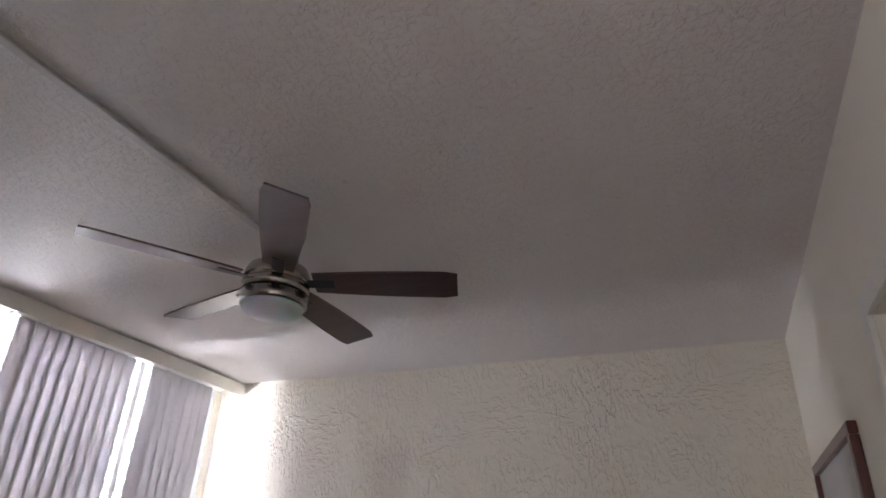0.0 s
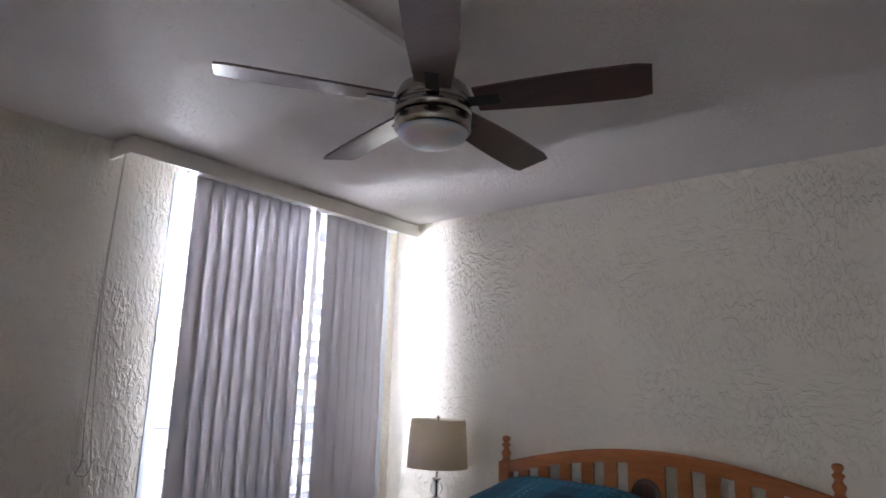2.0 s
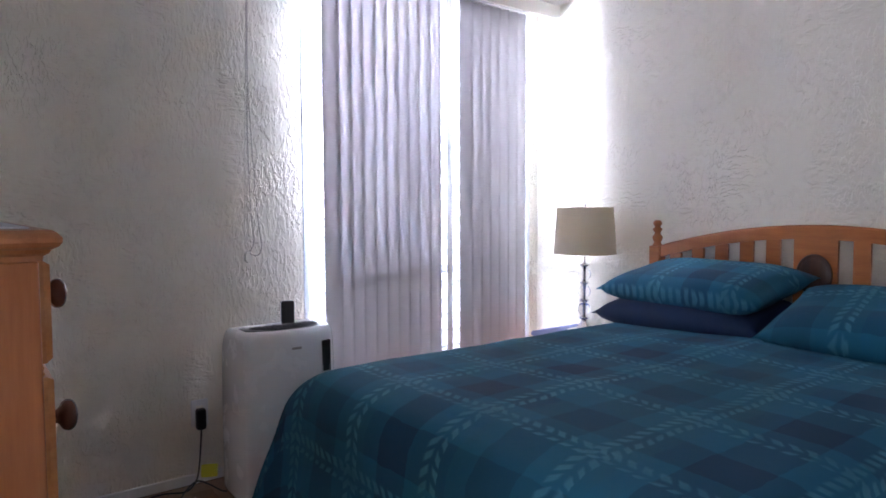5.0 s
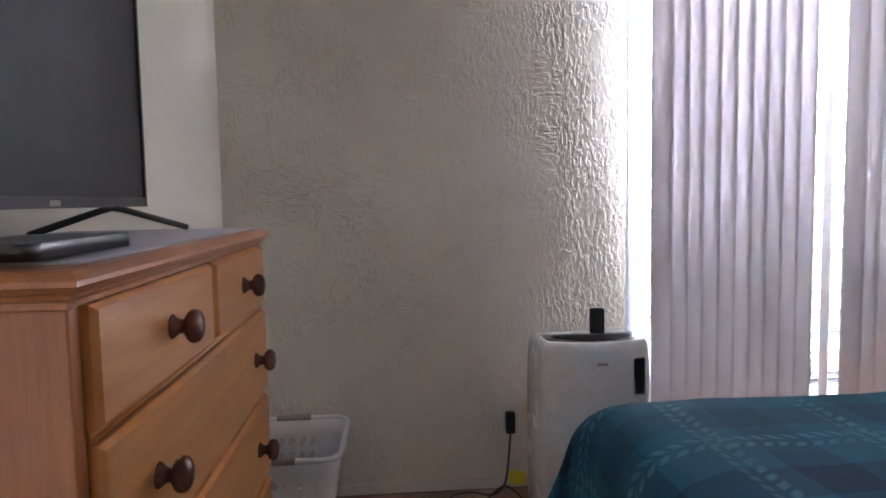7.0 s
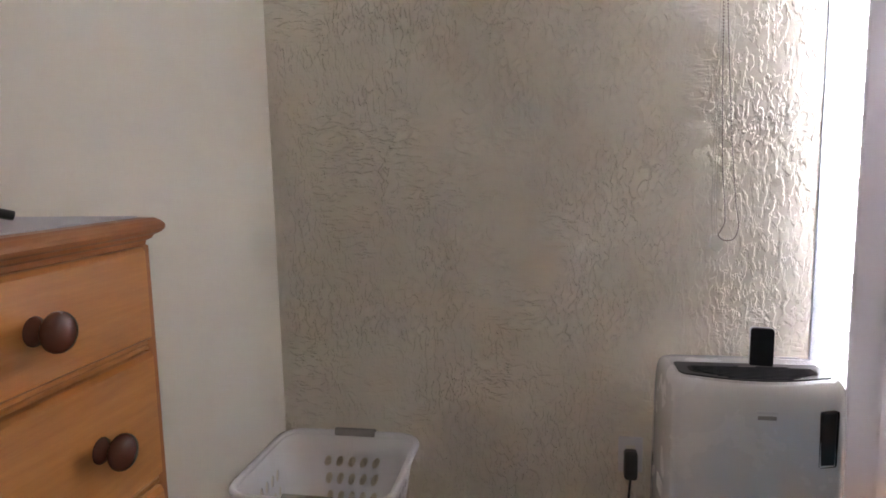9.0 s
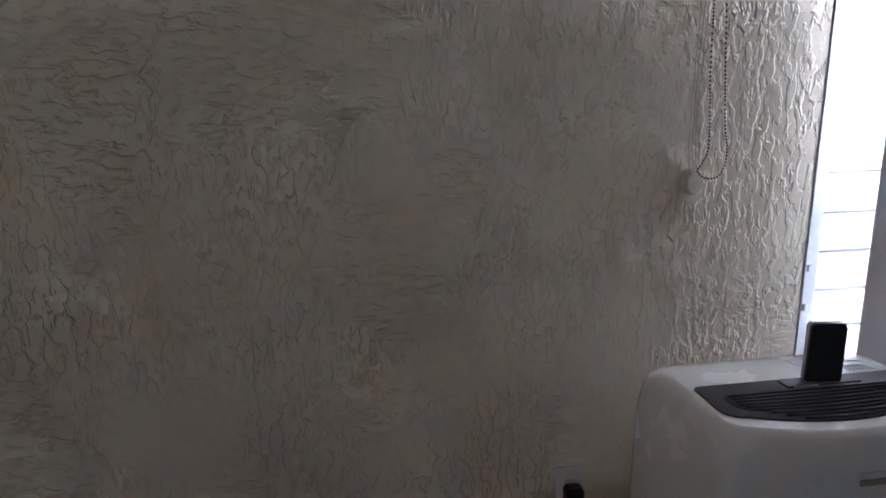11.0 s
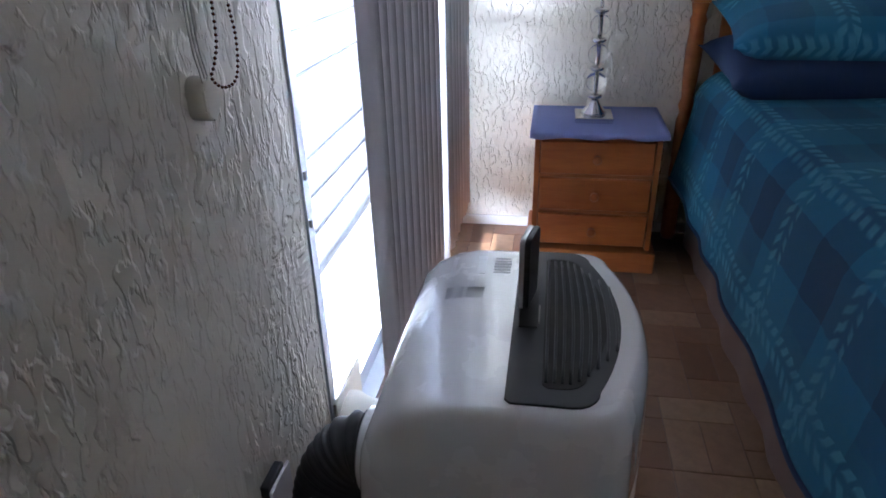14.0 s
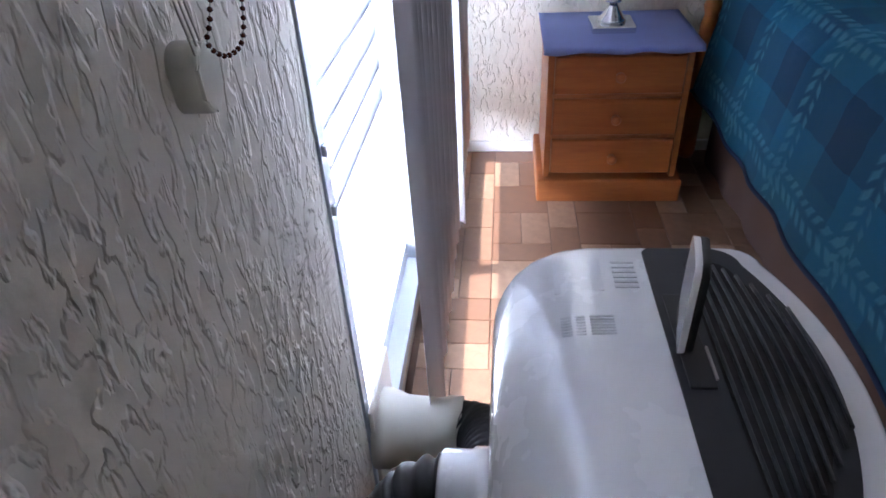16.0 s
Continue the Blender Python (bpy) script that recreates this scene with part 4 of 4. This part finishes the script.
bm = bmesh.new()
rows = []
for k in range(41):
    x = PX0 + 0.025 + (PX1 - PX0 - 0.05) * k / 40
    z1, z0 = arch_z(x) + 0.018, arch_z(x) - 0.044
    rows.append([bm.verts.new((x, y, zz)) for y, zz in ((HBY - 0.016, z0), (HBY - 0.016, z1 - 0.008), (HBY - 0.008, z1), (HBY + 0.008, z1), (HBY + 0.016, z1 - 0.008), (HBY + 0.016, z0))])
for a, b in zip(rows, rows[1:]):
    for j in range(6):
        bm.faces.new((a[j], b[j], b[(j + 1) % 6], a[(j + 1) % 6]))
bm.faces.new(rows[0])
bm.faces.new(rows[-1][::-1])
bmesh.ops.recalc_face_normals(bm, faces=bm.faces[:])
part("arch_rail", bm, M_PINE_RED, hb)
for s in (-1, 1):
    for k in range(5):
        x = 1.718 + s * (0.179 + 0.1235 * k)
        part("slat", box(x - 0.033, x + 0.033, HBY - 0.008, HBY + 0.008, 0.42, arch_z(x) - 0.04, bevel=0.003), M_PINE_RED, hb)
part("centre_panel", box(1.718 - 0.09, 1.718 + 0.09, HBY - 0.009, HBY + 0.009, 0.42, arch_z(1.718) - 0.04, bevel=0.003), M_PINE_RED, hb)
bm = lathe([(0.001, -0.02), (0.05, -0.019), (0.062, -0.016), (0.066, -0.012), (0.072, -0.014), (0.078, -0.008)], (0, 0, 0), 32, "y")
bmesh.ops.scale(bm, vec=(0.98, 1, 1.16), verts=bm.verts[:])
bmesh.ops.translate(bm, vec=(1.716, HBY, 0.945), verts=bm.verts[:])
part("medallion", bm, M_OVAL, hb, "dark carved oval medallion")
for x in (PX0, PX1):
    p = part("post", box(x - 0.031, x + 0.031, HBY - 0.031, HBY + 0.031, 0.93, 1.04, bevel=0.005), M_PINE_RED, bed)
    part("finial", lathe([(0.03, 1.04), (0.022, 1.048), (0.018, 1.06), (0.025, 1.075), (0.027, 1.085), (0.017, 1.1), (0.014, 1.11), (0.022, 1.12), (0.025, 1.128), (0.013, 1.138),
                          (0.018, 1.146), (0.023, 1.156), (0.021, 1.166), (0.012, 1.173), (0.001, 1.175)], (x, HBY, 0), 20), M_PINE_RED, p)
    part("turned_leg", lathe([(0.024, 0.0), (0.03, 0.02), (0.03, 0.3), (0.026, 0.34), (0.03, 0.36), (0.03, 0.5), (0.022, 0.53), (0.03, 0.56), (0.022, 0.59), (0.028, 0.66), (0.031, 0.76), (0.026, 0.85), (0.031, 0.87), (0.024, 0.89), (0.031, 0.93)], (x, HBY, 0), 20), M_PINE_RED, p)
part("box_spring", box(1.05, 2.42, -2.02, -0.09, 0.1, 0.36, bevel=0.03), M_SHEET, bed)
part("mattress", box(0.985, 2.45, -2.05, -0.09, 0.36, 0.63, bevel=0.05, seg=3), M_SHEET, bed)


def skirt():
    bm = bmesh.new()
    pts = [(0.99, -0.12), (0.99, -2.0), (2.36, -2.0), (2.36, -0.12)]
    rows = []
    run = 0
    for (xa, ya), (xb, yb) in zip(pts, pts[1:]):
        n = 90
        nx, ny = (yb - ya), -(xb - xa)
        ln = math.hypot(nx, ny)
        for k in range(n):
            t = k / n
            run += 1
            w = 0.006 * math.sin(run * 0.55) + 0.004 * math.sin(run * 0.21)
            x, y = xa + (xb - xa) * t, ya + (yb - ya) * t
            rows.append((bm.verts.new((x + nx / ln * w, y + ny / ln * w, 0.012)), bm.verts.new((x, y, 0.355))))
    for a, b in zip(rows, rows[1:]):
        bm.faces.new((a[0], b[0], b[1], a[1])).smooth = True
    return bm


part("bed_skirt", skirt(), M_SKIRT, bed, "dark brown gathered bed skirt")
for x in (1.16, 2.3):
    part("foot_leg", lathe([(0.02, 0), (0.025, 0.1)], (x, -1.9, 0), 12), M_BLACK, bed)


def comforter(hem):
    """A quilt over the mattress, its drop rounded over the edges; UV in metres of cloth."""
    bm = bmesh.new()
    uv = bm.loops.layers.uv.new("UVMap")
    X0, X1, Y0, Y1, ZT = 0.95, 2.49, -2.135, -0.1, 0.705
    R, DROP_SIDE, DROP_FOOT = 0.12, 0.305, 0.44

    def edge(s, drop):
        """Arc length past the start of the rounding -> (outward, downward)."""
        q = R * math.pi / 2
        if s <= 0:
            return s, 0.0
        if s < q:
            return R * math.sin(s / R), R * (1 - math.cos(s / R))
        return R + 0.045 * min(1, (s - q) / drop), R + (s - q)

    nu, nv = 110, 130
    su0, su1 = -(R * math.pi / 2 + DROP_SIDE - 0.0), (X1 - X0 - 2 * R) + R * math.pi / 2 + DROP_SIDE
    sv0, sv1 = -(R * math.pi / 2 + DROP_FOOT), (Y1 - Y0 - R)
    grid, tex = [], []
    for i in range(nu + 1):
        su = su0 + (su1 - su0) * i / nu
        col, tc = [], []
        for j in range(nv + 1):
            sv = sv0 + (sv1 - sv0) * j / nv
            w = X1 - X0 - 2 * R
            if su < 0:
                o, dz = edge(-su, DROP_SIDE)
                x = X0 + R - o
            elif su > w:
                o, dz = edge(su - w, DROP_SIDE)
                x = X1 - R + o
            else:
                x, dz = X0 + R + su, 0.0
            if sv < 0:
                o, dy = edge(-sv, DROP_FOOT)
                y = Y0 + R - o
            else:
                y, dy = Y0 + R + sv, 0.0
            both = min(dz, dy)
            drop = max(dz, dy) + 0.35 * both
            # corner of the cloth hangs out in a fold
            if both > 0:
                x += (-1 if su < 0 else 1) * 0.28 * min(both, 0.4)
                y -= 0.2 * min(both, 0.4)
            zz = ZT - drop
            puff = 0.006 * noise.noise(Vector((su * 7, sv * 7, 0))) + 0.01 * noise.noise(Vector((su * 2.2, sv * 2.2, 3)))
            crown = 0.02 * max(0, 1 - abs(su - w / 2) / (w / 2)) if drop < 0.02 else 0
            fold = 0.006 * math.sin(sv * 17 + 1.5 * math.sin(sv * 5)) * min(1, max(0, dz - 0.08) / 0.3) if dz >= dy else 0.009 * math.sin(su * 15) * min(1, max(0, dy - 0.08) / 0.3)
            if dz >= dy and dz > 0:
                x += (-1 if su < 0 else 1) * (fold + puff)
                zz += puff * 0.3
            elif dy > dz:
                y -= fold + puff
            else:
                zz += puff + crown
            zz = max(zz, 0.06)
            col.append(bm.verts.new((x, y, zz)))
            tc.append((su, sv))
        grid.append(col)
        tex.append(tc)
    for i in range(nu):
        for j in range(nv):
            f = bm.faces.new((grid[i][j], grid[i + 1][j], grid[i + 1][j + 1], grid[i][j + 1]))
            f.smooth = True
            for loop, (a, b) in zip(f.loops, ((i, j), (i + 1, j), (i + 1, j + 1), (i, j + 1))):
                loop[uv].uv = (tex[a][b][0] + 5.06, tex[a][b][1] + 5.0)
    inner = [grid[i][j] for i in range(1, nu) for j in range(1, nv)]
    for _ in range(4):
        bmesh.ops.smooth_vert(bm, verts=inner, factor=0.5, use_axis_x=True, use_axis_y=True, use_axis_z=True)
    edge_loop = [grid[0][j] for j in range(nv, -1, -1)] + [grid[i][0] for i in range(1, nu + 1)] + [grid[nu][j] for j in range(1, nv + 1)]
    hem += [v.co.copy() for v in edge_loop]
    return bm


cover = thing("comforter", "teal and navy plaid quilt with pale fern stripes on the bed", "comforter", (1.71, -1.1, 0.6))
hem_path = []
quilt = part("quilt_cloth", comforter(hem_path), M_PLAID, cover)
part("hem_binding", tube(hem_path, 0.0065, 8), M_NAVY, cover, "narrow dark bound hem")
mod = quilt.modifiers.new("thickness", "SOLIDIFY")
mod.thickness, mod.offset = 0.018, -1


def pillow(label, centre, size, tilt, turn, material, seed):
    bm = bmesh.new()
    uv = bm.loops.layers.uv.new("UVMap")
    n = 22
    lx, ly, lz = size
    sides = []
    for s in (1, -1):
        g = []
        for i in range(n + 1):
            r = []
            for j in range(n + 1):
                a, b = 2 * i / n - 1, 2 * j / n - 1
                px = a * lx / 2 * (0.94 + 0.06 * b * b)
                py = b * ly / 2 * (0.92 + 0.08 * a * a)
                h = lz / 2 * (max(0, (1 - a ** 4) * (1 - b ** 4)) ** 0.55)
                h *= 1 + 0.1 * noise.noise(Vector((a * 2.1 + seed, b * 2.1, s)))
                r.append(Vector((px, py, s * h)))
            g.append(r)
        sides.append(g)
    m = Matrix.Translation(centre) @ Matrix.Rotation(radians(turn), 4, "Z") @ Matrix.Rotation(radians(tilt), 4, "X")
    for s, g in zip((1, -1), sides):
        vs = [[bm.verts.new(m @ p) for p in r] for r in g]
        for i in range(n):
            for j in range(n):
                q = (vs[i][j], vs[i + 1][j], vs[i + 1][j + 1], vs[i][j + 1])
                f = bm.faces.new(q if s > 0 else q[::-1])
                f.smooth = True
                ij = ((i, j), (i + 1, j), (i + 1, j + 1), (i, j + 1))
                for loop, (a, b) in zip(f.loops, ij if s > 0 else ij[::-1]):
                    loop[uv].uv = (a / n * lx + seed * 0.37, b / n * ly + 0.2 * seed)
    bmesh.ops.remove_doubles(bm, verts=bm.verts[:], dist=0.0002)
    bmesh.ops.recalc_face_normals(bm, faces=bm.faces[:])
    return thing("pillow", label, "pillow", centre, bm, material, group="pillows on the bed")


pillow("plump navy cotton pillow lying under another", (1.33, -0.34, 0.765), (0.78, 0.5, 0.17), 6, 2, M_NAVY, 1.0)
pillow("plump teal plaid pillow stacked on a navy one", (1.35, -0.33, 0.893), (0.80, 0.5, 0.17), 10, -2, M_PLAID, 2.0)
pillow("plump teal plaid pillow leaning back on the quilt", (2.12, -0.36, 0.81), (0.80, 0.5, 0.19), 16, 3, M_PLAID, 4.0)

# ---- nightstand and lamp ----
NX0, NX1, NF = 0.372, 0.812, -0.375
ns = thing("nightstand", "small three-drawer reddish pine nightstand", "nightstand", (0.592, -0.2, 0))
part("side_panel", box(NX0, NX0 + 0.018, -0.02, NF, 0.075, 0.515), M_PINE_RED, ns)
part("side_panel", box(NX1 - 0.018, NX1, -0.02, NF, 0.075, 0.515), M_PINE_RED, ns)
part("back_panel", box(NX0 + 0.018, NX1 - 0.018, -0.03, -0.02, 0.075, 0.515), M_PINE_RED, ns)
part("inner_carcass", box(NX0 + 0.019, NX1 - 0.019, NF + 0.03, -0.031, 0.08, 0.512), M_EDGE, ns)
part("plinth", box(NX0 - 0.022, NX1 + 0.022, NF - 0.028, -0.02, 0, 0.085, bevel=0.008), M_PINE_RED, ns)
part("top", box(NX0 - 0.016, NX1 + 0.016, NF - 0.02, -0.016, 0.5155, 0.537, bevel=0.006), M_PINE_RED, ns)
for zc in (0.445, 0.305, 0.165):
    bm = box(NX0 + 0.022, NX1 - 0.022, NF - 0.006, NF + 0.02, zc - 0.062, zc + 0.062)
    face = min(bm.faces, key=lambda f: f.calc_center_median().y)
    bmesh.ops.inset_region(bm, faces=[face], thickness=0.006, depth=0.0)
    bmesh.ops.translate(bm, verts=face.verts[:], vec=(0, -0.006, 0))
    d = part("drawer", bm, M_PINE_RED, ns)
    part("knob", lathe([(0.012, 0), (0.009, -0.006), (0.009, -0.011), (0.015, -0.018), (0.016, -0.024), (0.011, -0.03), (0.001, -0.032)], (0.592, NF - 0.012, zc), 18, "y"), M_PINE_RED, d)
for zc in (0.375, 0.235):
    part("drawer_rail", box(NX0 + 0.0185, NX1 - 0.0185, NF, NF + 0.025, zc - 0.007, zc + 0.007), M_EDGE, ns)


def draped_cloth(x0, x1, y0, y1, z, drop):
    bm = bmesh.new()
    rows = []
    for i in range(25):
        x = x0 + (x1 - x0) * i / 24
        row = [(x, y1, z), (x, (y0 + y1) / 2, z + 0.001), (x, y0, z), (x, y0 - 0.006, z - 0.005)]
        row += [(x, y0 - 0.008 - 0.003 * math.sin(i * 1.1), z - drop - 0.004 * math.sin(i * 0.7))]
        rows.append([bm.verts.new(c) for c in row])
    for a, b in zip(rows, rows[1:]):
        for j in range(4):
            bm.faces.new((a[j], b[j], b[j + 1], a[j + 1])).smooth = True
    return bm


cl = thing("table_cloth", "blue cotton cloth laid over the nightstand top", "cloth", (0.592, -0.2, 0.54), draped_cloth(NX0 - 0.018, NX1 + 0.018, NF - 0.022, -0.02, 0.5395, 0.02), M_CLOTH)
mod = cl.modifiers.new("thickness", "SOLIDIFY")
mod.thickness = 0.0015

LX, LY, LZ = 0.578, -0.215, 0.5415
lamp = thing("table_lamp", "chrome and crystal table lamp with a cream drum shade", "table lamp", (LX, LY, LZ))
part("base_plate", box(LX - 0.068, LX + 0.068, LY - 0.068, LY + 0.068, LZ, LZ + 0.022, bevel=0.004), M_STEEL, lamp)
part("foot_cone", lathe([(0.045, LZ + 0.022), (0.042, LZ + 0.032), (0.028, LZ + 0.05), (0.018, LZ + 0.068), (0.014, LZ + 0.075)], (LX, LY, 0)), M_STEEL, lamp)
z = LZ + 0.075
part("rod", lathe([(0.006, z), (0.006, 1.2)], (LX, LY, 0), 12), M_STEEL, lamp)
for k in range(4):
    zz = z + 0.012 + 0.098 * k
    part("disc", lathe([(0.008, zz - 0.012), (0.024, zz - 0.006), (0.027, zz), (0.024, zz + 0.006), (0.008, zz + 0.012)], (LX, LY, 0), 20), M_STEEL, lamp, "chrome spacer disc")
    if k < 3:
        zc = zz + 0.049
        part("crystal_ball", lathe([(0.036 * math.sin(math.pi * (j + 0.02) / 12.04), zc - 0.036 * math.cos(math.pi * (j + 0.02) / 12.04)) for j in range(13)], (LX, LY, 0), 24), M_CRYSTAL, lamp, "clear crystal ball")
S0, S1 = 0.985, 1.245
bm = bmesh.new()
rings = []
for r, zz in ((0.172, S0), (0.172, S0 + 0.004), (0.155, S1 - 0.004), (0.155, S1)):
    rings.append([bm.verts.new((LX + r * math.cos(2 * math.pi * k / 48), LY + r * math.sin(2 * math.pi * k / 48), zz)) for k in range(48)])
for a, b in zip(rings, rings[1:]):
    for k in range(48):
        bm.faces.new((a[k], a[(k + 1) % 48], b[(k + 1) % 48], b[k])).smooth = True
sh = part("shade", bm, M_SHADE, lamp, "cream linen drum shade")
mod = sh.modifiers.new("thickness", "SOLIDIFY")
mod.thickness = 0.002
part("spider", boxes((LX - 0.154, LX + 0.154, LY - 0.002, LY + 0.002, 1.232, 1.236), (LX - 0.002, LX + 0.002, LY - 0.154, LY + 0.154, 1.2365, 1.24)), M_STEEL, lamp)
part("finial", lathe([(0.006, 1.2), (0.006, 1.245), (0.011, 1.25), (0.012, 1.257), (0.006, 1.266), (0.001, 1.268)], (LX, LY, 0), 14), M_STEEL, lamp)

# the same nightstand, cloth and lamp beyond the bed
SHIFT = 2.396
for ob in (ns, cl, lamp):
    tagged(ob, group={"nightstand": "nightstands", "cloth": "nightstand cloths", "table lamp": "table lamps"}[ob["category"]])
    copy_thing(ob, Matrix.Translation(ob.location + Vector((SHIFT, 0, 0))))

# ---- floor tiles, last ----
floor = thing("floor", "brown mottled vinyl floor in a random block pattern", "floor", kind="structure", bm=boxes((0, XE + 0.9, -4.8, 0, -0.0195, -0.0035)), material=M_GROUT)
MOD = 0.0925
rt = random.Random(11)
NXT, NYT = int((XE + 0.05) / MOD) + 1, int(4.75 / MOD)
taken = set()
meshes = {}
rest = bmesh.new()


def tile_bm(w, d):
    g, c = 0.0011, 0.0012
    bm = bmesh.new()
    low = [bm.verts.new(p) for p in ((g, g, -0.0034), (w - g, g, -0.0034), (w - g, d - g, -0.0034), (g, d - g, -0.0034))]
    mid = [bm.verts.new(p) for p in ((g, g, -c), (w - g, g, -c), (w - g, d - g, -c), (g, d - g, -c))]
    top = [bm.verts.new(p) for p in ((g + c, g + c, 0), (w - g - c, g + c, 0), (w - g - c, d - g - c, 0), (g + c, d - g - c, 0))]
    for a, b in ((low, mid), (mid, top)):
        for k in range(4):
            bm.faces.new((a[k], a[(k + 1) % 4], b[(k + 1) % 4], b[k]))
    bm.faces.new(top)
    return bm


for j in range(NYT):
    for i in range(NXT):
        if (i, j) in taken:
            continue
        opts = [(1, 1), (2, 1), (1, 2), (2, 2), (2, 1), (1, 2)]
        rt.shuffle(opts)
        for a, b in opts + [(1, 1)]:
            cells = [(i + p, j + q) for p in range(a) for q in range(b)]
            if all(c not in taken and c[0] < NXT and c[1] < NYT for c in cells):
                break
        taken.update(cells)
        x, y = 0.018 + i * MOD, -0.012 - (j + b) * MOD
        if x + a * MOD > XE + 0.7:
            continue
        if x < 1.2 and -2.75 < y:
            if (a, b) not in meshes:
                bm = tile_bm(a * MOD, b * MOD)
                me = bpy.data.meshes.new("tile")
                bm.to_mesh(me)
                bm.free()
                me.materials.append(M_TILE)
                meshes[(a, b)] = me
            ob = new("tile", meshes[(a, b)])
            ob.parent = floor
            ob.location = (x, y, 0)
        else:
            join(rest, tile_bm(a * MOD, b * MOD), Matrix.Translation((x, y, 0)))
tagged(part("tiles_beyond", rest, M_TILE, floor), kind="stuff")
